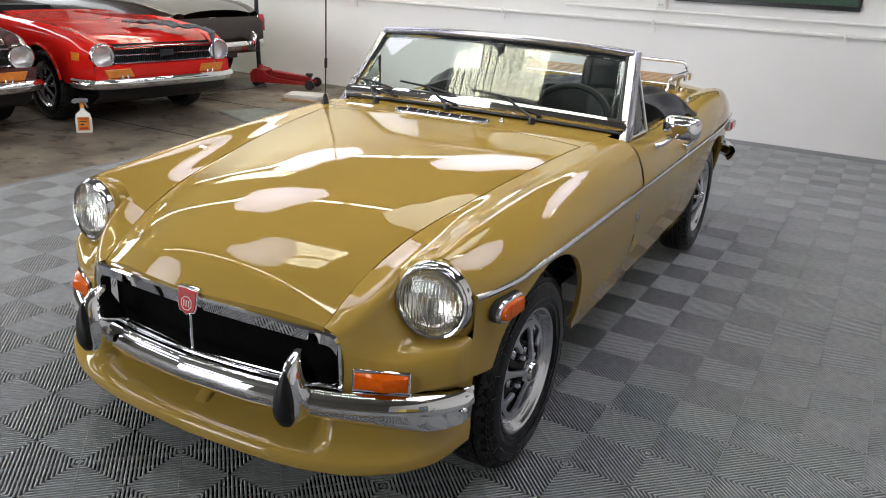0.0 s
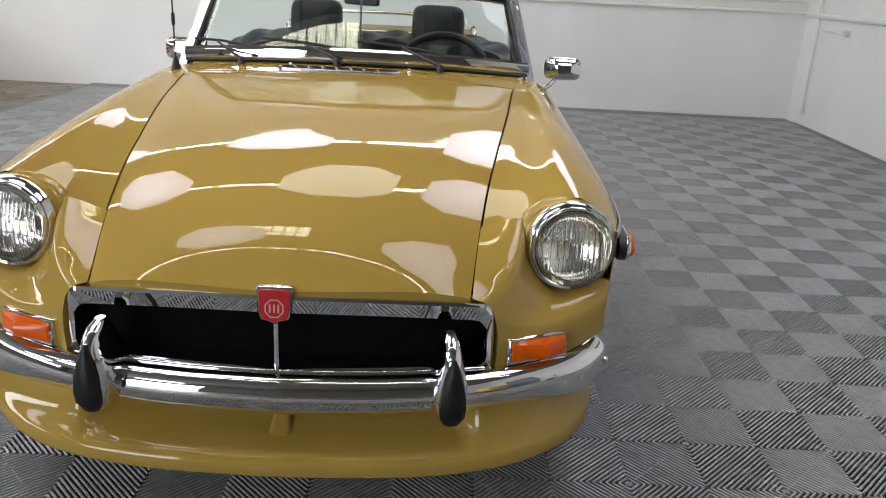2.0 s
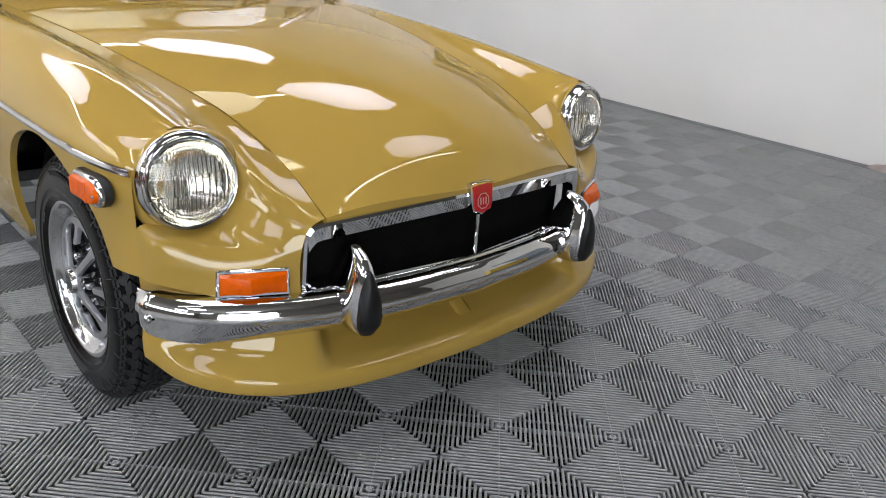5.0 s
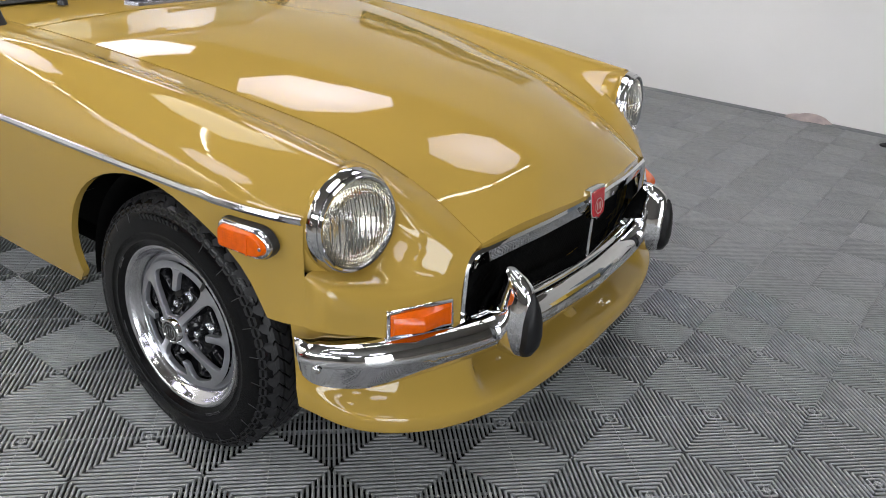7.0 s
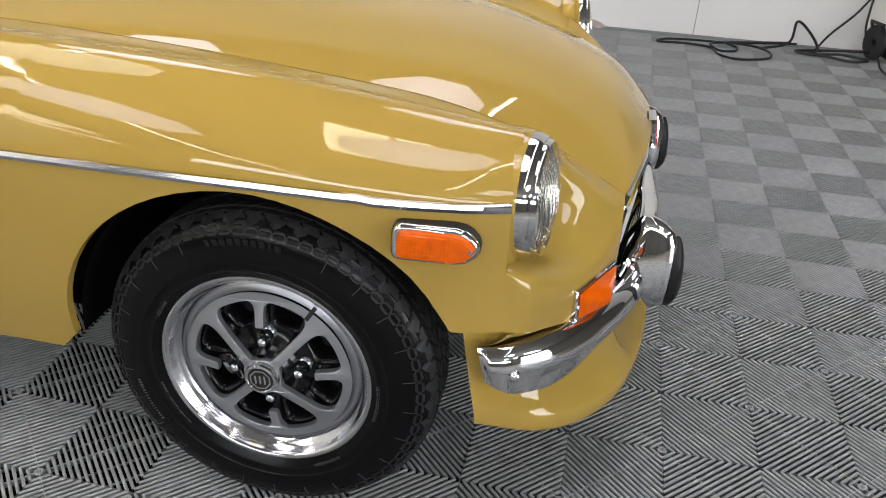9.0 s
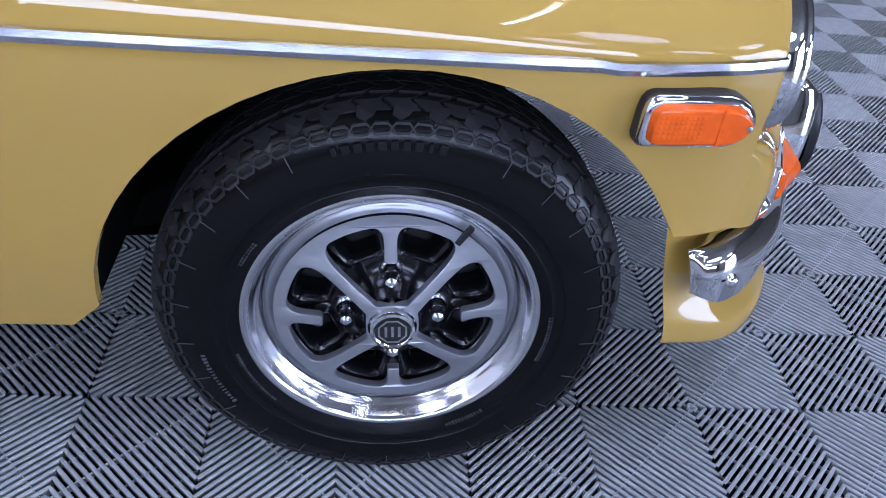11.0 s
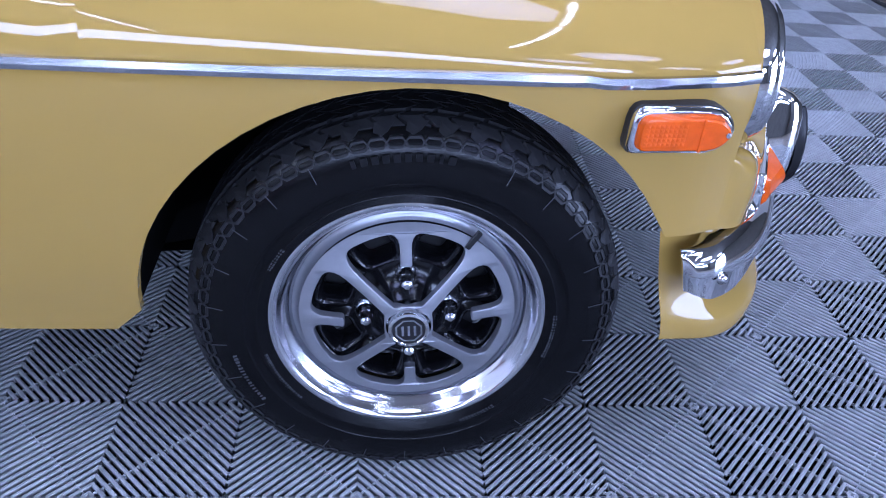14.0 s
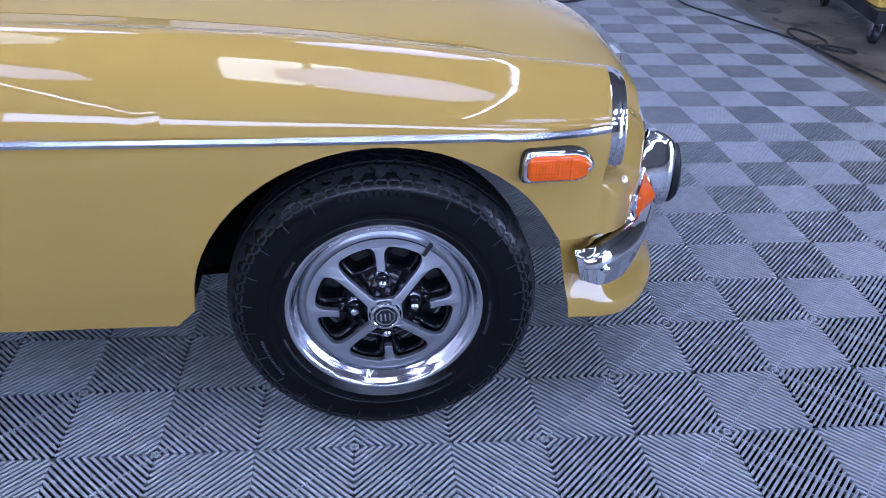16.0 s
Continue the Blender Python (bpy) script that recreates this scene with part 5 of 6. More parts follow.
def steering_wheel(parent, x):
    m = pose(x, 1.17, 0.79, 62)
    rim = [(0.195*math.cos(a), 0.195*math.sin(a)) for a in np.linspace(0, 2*math.pi, 49)[:-1]]
    rows = [[(c*(1 + 0.075*math.cos(b)), d*(1 + 0.075*math.cos(b)), 0.0145*math.sin(b)) for c, d in rim] for b in np.linspace(0, 2*math.pi, 11)]
    sw = part("steering_wheel", moved(net(rows, True), m), VINYL, parent, "black laced leather steering wheel", 50)
    part("hub", moved(lathe([(0.05, -0.06), (0.05, -0.02), (0.035, -0.01), (0.0001, -0.01)], 24), m), BLACK, sw)
    for a in (0, 180, 270):
        part("spoke", moved(box(0.115, 0, -0.01, 0.15, 0.028, 0.005, 0.002), m @ pose(0, 0, 0, 0, 0, a)), BLACK, sw, smooth=20)


def seat(parent, x, y):
    back_m = pose(x, y, 0.30, -16)
    def pad(w, h, t, e=0.28):
        rows = []
        for zz in np.linspace(0, 1, 15):
            row = []
            f = (1 - abs(2*zz - 1)**4)**0.3 if 0 < zz < 1 else 0.2
            for a in np.linspace(0, 2*math.pi, 29)[:-1]:
                row.append((w/2*math.copysign(abs(math.cos(a))**e, math.cos(a))*(0.9 + 0.1*f), t/2*math.copysign(abs(math.sin(a))**(e+0.2), math.sin(a))*(0.55 + 0.45*f), h*zz))
            rows.append(row)
        vs, fs = net(rows, True)
        fs.append(tuple(reversed(range(28))))
        fs.append(tuple(14*28 + i for i in range(28)))
        return vs, fs
    st = part("seat", moved(pad(0.47, 0.16, 0.50), pose(x, y - 0.24, 0.25)), VINYL, parent, "black vinyl bucket seat with a headrest", 50)
    def cushion(w, h, t, top=0.35, foot=0.35):
        """An upholstered slab with a rounded outline and crowned faces; x across, y through, z up from its foot."""
        rows = []
        for sgn, depths in ((-1, (0.0, 0.35, 0.62, 0.82, 0.94, 1.0)), (1, (1.0, 0.94, 0.82, 0.62, 0.35, 0.0))):
            for d in depths:
                y = sgn*t/2*math.sqrt(max(0.0, 1 - d**3.2))
                row = []
                for a in np.linspace(0, 2*math.pi, 49)[:-1]:
                    ca, sa = math.cos(a), math.sin(a)
                    e = top if sa > 0 else foot
                    row.append((max(d, 0.02)*w/2*math.copysign(abs(ca)**e, ca), y, h/2 + max(d, 0.02)*h/2*math.copysign(abs(sa)**e, sa)))
                if not rows or d < 1.0 or sgn < 0:
                    rows.append(row)
        return net(rows, True)
    bk = part("backrest", moved(cushion(0.45, 0.53, 0.15, 0.50, 0.25), back_m), VINYL, st, smooth=60)
    for k in range(-2, 3):
        part("pleat", moved(tube([(0.055*k, -0.073, 0.08), (0.055*k, -0.078, 0.28), (0.055*k, -0.070, 0.43)], 0.005, 6), back_m), VINYL, bk)
    part("piping", moved(tube([(0.205*math.copysign(abs(math.cos(a))**0.5, math.cos(a)), -0.050, 0.265 + 0.243*math.copysign(abs(math.sin(a))**0.5, math.sin(a))) for a in np.linspace(0, math.pi, 41)], 0.005, 6), back_m), VINYL, bk)
    hr = part("headrest", moved(cushion(0.245, 0.205, 0.14, 0.42, 0.42), back_m @ pose(0, -0.005, 0.575, 6)), VINYL, st, "black vinyl headrest", 60)
    for q in (-0.066, 0.066):
        part("seam", moved(tube([(q, -0.050, 0.195), (q, -0.068, 0.14), (q, -0.068, 0.06), (q, -0.050, 0.010)], 0.0025, 6), back_m @ pose(0, -0.005, 0.575, 6)), VINYL, hr)
    for q in (-0.03, 0.03):
        part("headrest_post", tube([back_m @ Vector((q, 0, 0.5)), back_m @ Vector((q, 0, 0.60))], 0.006, 8), CHROME, st)


steering_wheel(car, 0.32)
seat(car, 0.295, 1.60)
seat(car, -0.28, 1.66)

# folded hood under its cover
rows = []
for j, y in enumerate(np.linspace(1.66, 2.15, 18)):
    t = j/17
    zz = 0.888 + 0.05*math.sin(math.pi*min(1, t*1.15)) - 0.055*t
    rows.append([(u*(0.66 + 0.05*math.sin(math.pi*t)), y + 0.02*math.sin(u*9), zz + 0.012*math.sin(u*11 + j*0.8) + 0.008*math.sin(u*23 - j) - 0.10*abs(u)**6) for u in np.linspace(-1, 1, 45)])
first = [(p[0], p[1] - 0.01, 0.62) for p in rows[0]]
part("folded_hood", net([first] + rows), VINYL, car, "creased black vinyl cover over the folded hood", 60)


# ---- other cars ----
RED = vary(material("signal_red_paint", (0.60, 0.012, 0.008), 0.5, 0, 0.8, 0.0), 3, 0.02)
MAROON = vary(material("maroon_paint", (0.07, 0.008, 0.010), 0.22, 0, 1.0), 3, 0.03)
DARK_BROWN = vary(material("dark_brown_paint", (0.022, 0.012, 0.010), 0.3, 0, 0.4, 0.3), 3, 0.03)
BRIGHT_BOWL = material("frosted_bowl", (0.9, 0.9, 0.9), 0.35, 0.9)
ORANGE = vary(material("amber_plastic", (0.62, 0.20, 0.02), 0.25, 0, 0.4), 40, 0.1)


def square_car(m, paint, label, grille_dark):
    """A square-nosed six-cylinder roadster; x across, y backwards from the front axle."""
    c = thing("parked_car", m, label, "car", "cars parked on the concrete")
    w = curve((-0.75, 0.655), (-0.6, 0.70), (-0.3, 0.725), (0, 0.735), (1.0, 0.735), (2.4, 0.73), (3.05, 0.68))
    zt = curve((-0.72, 0.70), (-0.6, 0.745), (-0.3, 0.79), (0, 0.815), (0.8, 0.84), (1.0, 0.845), (2.0, 0.84), (3.05, 0.78))

    def col(y):
        a, z = w(y), zt(y)
        return [(a - 0.05, y, 0.25), (a - 0.015, y, 0.38), (a, y, 0.52), (a - 0.004, y, 0.64), (a - 0.02, y, z - 0.045), (a - 0.055, y, z - 0.008), (a - 0.09, y, z), (a - 0.14, y, z - 0.010), (a - 0.19, y, z - 0.012)]
    R = 0.345
    ys = sorted(set(list(np.linspace(-0.74, -0.36, 12)) + arch_ys(0, -0.36, 0.36, R, 24) + list(np.linspace(0.36, 3.05, 30))))
    side = body_side(ys, col, lambda y: arch_low(y, 0.36, 0.25, 0, R), 22, 0.03)
    for s in (-1, 1):
        flip = (lambda q: q) if s > 0 else mirrored
        wg = part("wing", flip(side), paint, c, smooth=50)
        lip_pts = [(s*(0.738), math.cos(a)*R, ARCH_Z + math.sin(a)*R) for a in np.linspace(0.1, math.pi - 0.25, 28)]
        part("arch_lip", tube(lip_pts, 0.012, 8), paint, wg)
        hs = [[(x, math.cos(a)*(R + .01), ARCH_Z - 0.02 + math.sin(a)*(R + .01)) for a in np.linspace(-0.1, math.pi + 0.1, 24)] for x in (0.70, 0.40)]
        inner = [(0.40, math.cos(a)*(R + .01), ARCH_Z - 0.02 + math.sin(a)*(R + .01)) for a in np.linspace(-0.1, math.pi + 0.1, 24)]
        part("wheel_housing", flip(join(net(hs), (inner, [tuple(range(24))]))), BLACK, wg, "black wheel housing", 30)
        hm = pose(s*0.565, -0.715, 0.605, 90)
        h = part("headlamp", moved(lathe([(0.105, -0.08), (0.105, 0.01), (0.102, 0.02), (0.094, 0.026), (0.090, 0.022)], 40), hm), CHROME, c, "round headlamp with a chrome rim")
        part("reflector", moved(lathe([(0.091, 0.015), (0.07, -0.02), (0.04, -0.04), (0.0001, -0.045)], 32), hm), BRIGHT_BOWL, h, "bright reflector")
        part("lens", moved(lathe([(0.0905, 0.020), (0.075, 0.032), (0.04, 0.042), (0.0001, 0.045)], 40), hm), LENS_GLASS, h, "clear glass lens")
        o = [(-0.13, -0.035), (0.10, -0.035), (0.13, 0.035), (-0.10, 0.035)] if s > 0 else [(-0.10, -0.035), (0.13, -0.035), (0.10, 0.035), (-0.13, 0.035)]
        part("indicator", moved(prism(o, -0.02, 0.018, 0.005), pose(s*0.45, -0.752, 0.47, 90)), ORANGE, c, "amber indicator lens", 20)
        mk = Matrix.Translation((s*0.702, -0.56, 0.60)) @ pose(0, 0, 0, 90, 0, 90*s) @ pose(0, 0, 0, 0, -s*12, 0)
        sm = part("side_marker", moved(prism([(-0.042, -0.032), (0.042, -0.032), (0.042, 0.032), (-0.042, 0.032)], -0.01, 0.014, 0.003), mk), ORANGE, c, "amber side marker lamp", 20)
        for d in (-0.025, 0.025):
            part("fog_bolt", moved(lathe([(0.009, 0), (0.009, 0.02), (0.0001, 0.022)], 10), pose(s*(0.42 + d), -0.79, 0.435)), CHROME, c)
    # bonnet, nose, grille, bumper, screen
    rows = []
    for j in range(26):
        v = j/25
        row = []
        for u in np.linspace(-1, 1, 31):
            y = -0.735 - 0.02*(1 - u*u) + (0.85 + 0.735)*v
            b = w(y) - 0.19
            row.append((u*b, y, zt(max(y, -0.72)) - 0.012 + (0.012 + 0.012*min(1, v*3))*(1 - abs(u)**2.5) - (0.035*(1 - v*6)**2 if v < 1/6 else 0)))
        rows.append(row)
    part("bonnet", net(rows), paint, c, smooth=50)
    lower = [[(u*0.655, -0.745 - 0.02*(1 - u*u) + dy, z) for u in np.linspace(-1, 1, 25)] for z, dy in ((0.535, 0.03), (0.53, 0.0), (0.44, -0.004), (0.40, 0.01), (0.40, 0.1))]
    part("nose_panel", net(lower), paint, c, smooth=40)
    part("grille_backing", net([[(u*0.50, -0.70, z) for u in (-1, 1)] for z in (0.53, 0.70)]), BLACK, c, "black grille backing", 0)
    g = part("grille", join(*[sweep([(0.004, -0.008), (-0.006, 0), (0.004, 0.008)], [(x, -0.735 - 0.02*(1 - (x/0.48)**2), z) for x in np.linspace(0.47, -0.47, 20)]) for z in (0.545, 0.61, 0.675)]), STEEL, c, "black grille with thin bright bars")
    part("slats", join(*[box(x, -0.725, 0.61, 0.004, 0.014, 0.13) for x in np.linspace(-0.46, 0.46, 54)]), BLACK, g, "black upright slats", 0)
    part("badge", moved(box(0, 0, 0, 0.13, 0.012, 0.05, 0.004), pose(0, -0.765, 0.618)), grille_dark, g, "dark badge with a bright edge", 20)
    half = spline([(0, -0.83, 0), (0.4, -0.82, 0), (0.62, -0.78, 0), (0.73, -0.69, 0), (0.76, -0.55, 0)], 24)
    pp = [(-p[0], p[1]) for p in reversed(half)][:-1] + [(p[0], p[1]) for p in half]
    rows = []
    for i, (x, y) in enumerate(pp):
        a, b = pp[max(i-1, 0)], pp[min(i+1, len(pp)-1)]
        t = Vector((b[0]-a[0], b[1]-a[1], 0)).normalized()
        rows.append([(x - t.y*q[0], y + t.x*q[0], 0.395 + q[1]*0.95) for q in bp_prof])
    part("front_bumper", net(rows), CHROME, c, "chrome front bumper")
    part("under_valance", net([[(u*0.62, y, z) for u in np.linspace(-1, 1, 9)] for y, z in ((-0.74, 0.38), (-0.70, 0.28), (-0.60, 0.21), (-0.3, 0.20))]), BLACK, c, "dark lower valance", 40)
    part("scuttle", net([[(u*(0.55 + 0.0), y, z + 0.012*(1 - u*u)) for u in np.linspace(-1, 1, 17)] for y, z in ((0.845, 0.83), (1.0, 0.845))]), paint, c)
    part("windscreen_frame", tube([(-0.60, 0.98, 0.84), (-0.55, 1.16, 1.12), (0, 1.12, 1.15), (0.55, 1.16, 1.12), (0.60, 0.98, 0.84)], 0.014), CHROME, c, "chrome windscreen frame")
    part("cockpit", net([[(u*0.62, y, z) for u in (-1, 0, 1)] for y, z in ((1.0, 0.84), (1.05, 0.5), (1.8, 0.5), (1.85, 0.84), (3.05, 0.80))]), VINYL, c, "black cockpit and cover", 0)
    for mx, my in ((1, 0), (-1, 0), (1, 2.24), (-1, 2.24)):
        m2 = Matrix.Translation((mx*0.635, my, WHEEL_Z + 0.01)) @ pose(0, 0, 0, 90, 0, 90*mx)
        w2 = copy_thing(wheel, m2)
        w2.parent = c
    return c


BADGE_DARK = material("dark_badge", (0.05, 0.05, 0.055), 0.3, 0.6)
square_car(pose(-4.84, 2.97, -0.018, 0, 0, 82), RED, "bright red square-nosed roadster with chrome bumper parked on concrete", BADGE_DARK)
square_car(pose(-5.30, 1.33, -0.018, 0, 0, 84), MAROON, "dark maroon square-nosed roadster parked beside the red car", BADGE_DARK)

tail_car = thing("dark_roadster", pose(-8.53, 4.32, -0.018, 0, 0, -88) @ Matrix.Scale(1.12, 4), "dark brown roadster seen from its tail, by the wall", "car", "cars parked on the concrete")
tail_shell(DARK_BROWN, tail_car)
for s in (-1, 1):
    flip = (lambda q: q) if s > 0 else mirrored
    part("door", flip(body_side(np.linspace(0.89, 1.70, 12), tail_column, lambda y: 0.28, 20)), DARK_BROWN, tail_car, smooth=50)
    part("front_wing", flip(wing), DARK_BROWN, tail_car, smooth=50)
    for my in (0, REAR):
        w2 = copy_thing(wheel, Matrix.Translation((s*TRACK, my, WHEEL_Z)) @ pose(0, 0, 0, 90, 0, 90*s))
        w2.parent = tail_car
part("bonnet", net(bonnet_rows()), DARK_BROWN, tail_car, smooth=50)
part("hood_cover", net([[(u*0.63, y, z) for u in np.linspace(-1, 1, 9)] for y, z in ((0.86, 0.86), (1.0, 0.852), (1.5, 0.862), (1.95, 0.858))]), VINYL, tail_car, "black cover", 40)

# grey cloth over the red car's nose
CLOTH = vary(material("grey_cloth", (0.16, 0.17, 0.18), 0.9), 20, 0.25, 0.4, 300)
rows = []
for i in range(22):
    u = i/21
    row = []
    for j in range(9):
        v = j/8
        lx = -0.08 + 0.55*u + 0.04*math.sin(7*u)
        ly = -0.33 - 0.40*u**1.6 + (v - 0.5)*(0.22 - 0.09*u) + 0.02*math.sin(9*u + 4*v)
        base = 0.815 - 0.10*max(0, -ly - 0.45)**1.2*2.2
        row.append((lx, ly, base + 0.022 + 0.012*math.sin(17*v + 9*u) + 0.01*math.sin(31*u)))
    rows.append(row)
for t in (0.12, 0.26):
    rows.append([(rows[21][j][0] + 0.02*t, -0.745 - 0.012*math.sin(j*1.7), rows[21][j][2] - t) for j in range(9)])
d = net(rows)
cl = tagged(part("cloth", moved(d, pose(-4.84, 2.97, -0.018, 0, 0, 82)), CLOTH, smooth=60), "crumpled grey cleaning cloth draped over the red car", "cloth")
cl.modifiers.new("thickness", "SOLIDIFY").thickness = 0.006


# ---- loose things and fittings ----
JACK_RED = vary(material("jack_red_paint", (0.42, 0.02, 0.02), 0.4, 0, 0.2), 20, 0.2, rough=0.1)
WHITE_PLASTIC = vary(material("white_plastic", (0.75, 0.75, 0.74), 0.4), 20, 0.05)
GREY_PLASTIC = material("grey_plastic", (0.20, 0.20, 0.21), 0.4)
PAPER = vary(material("paper", (0.72, 0.70, 0.66), 0.8), 10, 0.06)
CARDBOARD = vary(material("cardboard", (0.42, 0.27, 0.14), 0.85), 12, 0.12)
MAT = vary(material("grey_mat", (0.20, 0.215, 0.19), 0.85), 14, 0.2, 0.3, 200)
CABLE = vary(material("black_cable", (0.012, 0.012, 0.013), 0.5), 40, 0.2)
YELLOW = vary(material("yellow_enamel", (0.60, 0.40, 0.05), 0.4, 0, 0.2), 8, 0.12, rough=0.1)
GREEN = vary(material("green_board", (0.02, 0.06, 0.035), 0.5), 10, 0.1)
PINK = vary(material("faded_red_cloth", (0.52, 0.44, 0.42), 0.95), 14, 0.2, 0.4, 200)
LABEL_ORANGE = material("label_orange", (0.65, 0.22, 0.02), 0.5)
LABEL_RED = material("label_red", (0.45, 0.03, 0.02), 0.5)
DOOR_BLUE = vary(material("blue_grey_door", (0.24, 0.28, 0.33), 0.5), 6, 0.06)
Z0 = -0.016

# trolley jack
jk = thing("trolley_jack", pose(-5.20, 5.14, Z0, 0, 0, 22), "red low trolley jack with a tall black handle", "jack")
side_o = [(0.0, 0.05), (0.0, 0.16), (0.05, 0.20), (0.13, 0.195), (0.22, 0.13), (0.34, 0.105), (0.62, 0.080), (0.72, 0.085), (0.72, 0.045)]
for y in (-0.13, 0.13):
    part("side_plate", moved(prism([(x, z) for x, z in reversed(side_o)], -0.008, 0.008), pose(0, y, 0, 90)), JACK_RED, jk, smooth=20)
part("deck", box(0.09, 0, 0.178, 0.15, 0.25, 0.02, 0.005), JACK_RED, jk)
part("lifting_arm", moved(box(0, 0, 0, 0.46, 0.09, 0.05, 0.01), pose(0.46, 0, 0.13, 0, 6, 0)), JACK_RED, jk)
part("saddle", moved(lathe([(0.0001, 0.02), (0.04, 0.02), (0.045, 0.0), (0.02, -0.03)], 20), pose(0.67, 0, 0.15)), BLACK, jk, "black saddle")
for x, y, r in ((0.06, -0.11, 0.045), (0.06, 0.11, 0.045), (0.72, -0.15, 0.055), (0.72, 0.15, 0.055)):
    part("wheel", moved(lathe([(0.0001, -0.02), (r*0.9, -0.02), (r, -0.015), (r, 0.015), (r*0.9, 0.02), (0.0001, 0.02)], 20), pose(x, y, r, 90)), BLACK, jk, "black steel roller")
part("pump", moved(lathe([(0.035, 0), (0.035, 0.10), (0.02, 0.12), (0.0001, 0.12)], 16), pose(0.06, 0, 0.12, 0, 10, 0)), JACK_RED, jk)
part("handle", tube([(0.06, 0, 0.18), (0.045, 0, 0.55), (0.05, 0, 1.30)], [0.026, 0.026, 0.022], 12), BLACK, jk, "black tubular handle")
part("grip", tube([(0.045, 0, 0.50), (0.047, 0, 0.76)], 0.032, 12), SOFT_RUBBER, jk, "black grip")

# spray bottle with a label
bt = thing("spray_bottle", pose(-4.28, 2.13, Z0, 0, 0, 50), "white plastic spray bottle with an orange label, on concrete", "bottle")
rows = []
for z, a, b in ((0.0, 0.058, 0.026), (0.006, 0.064, 0.034), (0.10, 0.064, 0.034), (0.15, 0.056, 0.030), (0.175, 0.030, 0.022), (0.19, 0.016, 0.015), (0.215, 0.014, 0.014)):
    rows.append([(a*math.copysign(abs(math.cos(t))**0.6, math.cos(t)), b*math.copysign(abs(math.sin(t))**0.6, math.sin(t)), z) for t in np.linspace(0, 2*math.pi, 25)[:-1]])
d = net(rows, True)
d[1].append(tuple(reversed(range(24))))
part("body", d, WHITE_PLASTIC, bt, smooth=50)
part("collar", moved(lathe([(0.018, 0), (0.019, 0.03), (0.012, 0.036)], 16), pose(0, 0, 0.205)), LABEL_ORANGE, bt, "orange collar")
part("sprayer", join(box(-0.005, 0, 0.262, 0.10, 0.028, 0.034, 0.008), moved(box(0, 0, 0, 0.012, 0.018, 0.06, 0.004), pose(0.028, 0, 0.232, 0, -25, 0)), moved(box(0, 0, 0, 0.035, 0.024, 0.03, 0.006), pose(-0.055, 0, 0.256, 0, 20, 0))), GREY_PLASTIC, bt, "grey trigger head", 30)
for s in (-1, 1):
    lb = part("label", box(0, s*0.0345, 0.078, 0.088, 0.002, 0.110), LABEL_ORANGE, bt, "orange label", 0)
    part("print", join(box(0, s*0.036, 0.118, 0.066, 0.001, 0.010), box(0, s*0.036, 0.040, 0.066, 0.001, 0.018)), LABEL_RED, lb, "dark red printed bars", 0)
    part("panel", join(box(0.0, s*0.036, 0.098, 0.058, 0.001, 0.008), box(-0.01, s*0.036, 0.072, 0.03, 0.001, 0.012)), BLACK, lb, "black printed bars", 0)

# papers, mat, creeper board
pp = thing("paper_stack", pose(-4.08, 4.72, Z0, 0, 0, 20), "small stack of papers on a cardboard sheet", "papers")
part("cardboard", box(0.02, -0.02, 0.010, 0.46, 0.34, 0.02), CARDBOARD, pp, "brown cardboard", 0)
for k in range(6):
    part("sheet", moved(box(0, 0, 0, 0.40, 0.28, 0.006), pose(0.005*(k % 3) - 0.01, 0.01*(k % 2), 0.024 + 0.0065*k, 0, 0, 4*(k % 3) - 5)), PAPER, pp, smooth=0)
o = [(0, 0), (0.52, -0.20), (0.66, -0.14), (0.80, 0.42), (0.16, 0.42)]
tagged(part("floor_mat", moved(prism(o, 0, 0.016, 0.002), pose(-4.16, 3.52, Z0)), MAT, smooth=20), "thin grey floor mat lying on concrete", "mat")

# cables at the foot of the east wall
def cable(points, r, label):
    z = 0.006
    pts = spline([(x, y, q) for x, y, q in points], len(points)*8)
    return tagged(part("cable", tube(pts, r, 8), CABLE), label, "cable")


cable([(3.64, -1.70, 0.012), (3.58, -1.47, 0.010), (3.51, -1.31, 0.009), (3.49, -1.02, 0.009), (3.44, -0.87, 0.009), (3.36, -0.84, 0.010), (3.38, -1.01, 0.009), (3.33, -1.15, 0.010), (3.17, -1.19, 0.009), (3.10, -1.30, 0.009), (3.18, -1.46, 0.009), (3.30, -1.50, 0.010), (3.42, -1.45, 0.014), (3.44, -1.30, 0.024), (3.43, -1.18, 0.018),
       (3.34, -1.15, 0.022), (3.27, -1.20, 0.010), (3.30, -1.29, 0.009), (3.38, -1.31, 0.012), (3.46, -1.26, 0.020), (3.55, -1.45, 0.018), (3.62, -1.66, 0.02)], 0.007, "black cable lying in loose loops by the white wall")
cable([(3.42, -1.45, 0.01), (3.48, -1.62, 0.05), (3.58, -1.66, 0.16), (3.60, -1.75, 0.10), (3.50, -1.80, 0.02), (3.40, -1.72, 0.012), (3.34, -1.82, 0.02), (3.30, -1.95, 0.012), (3.36, -2.06, 0.014), (3.42, -1.92, 0.02), (3.36, -1.74, 0.02), (3.44, -1.66, 0.014), (3.52, -1.80, 0.01), (3.50, -2.0, 0.03), (3.44, -2.1, 0.05)], 0.008, "black cable heaped in coils by the wall")
cable([(3.50, -1.78, 0.01), (3.62, -1.88, 0.10), (3.645, -2.02, 0.26), (3.65, -2.12, 0.50), (3.655, -2.15, 1.0)], 0.007, "black cable rising up the white wall")
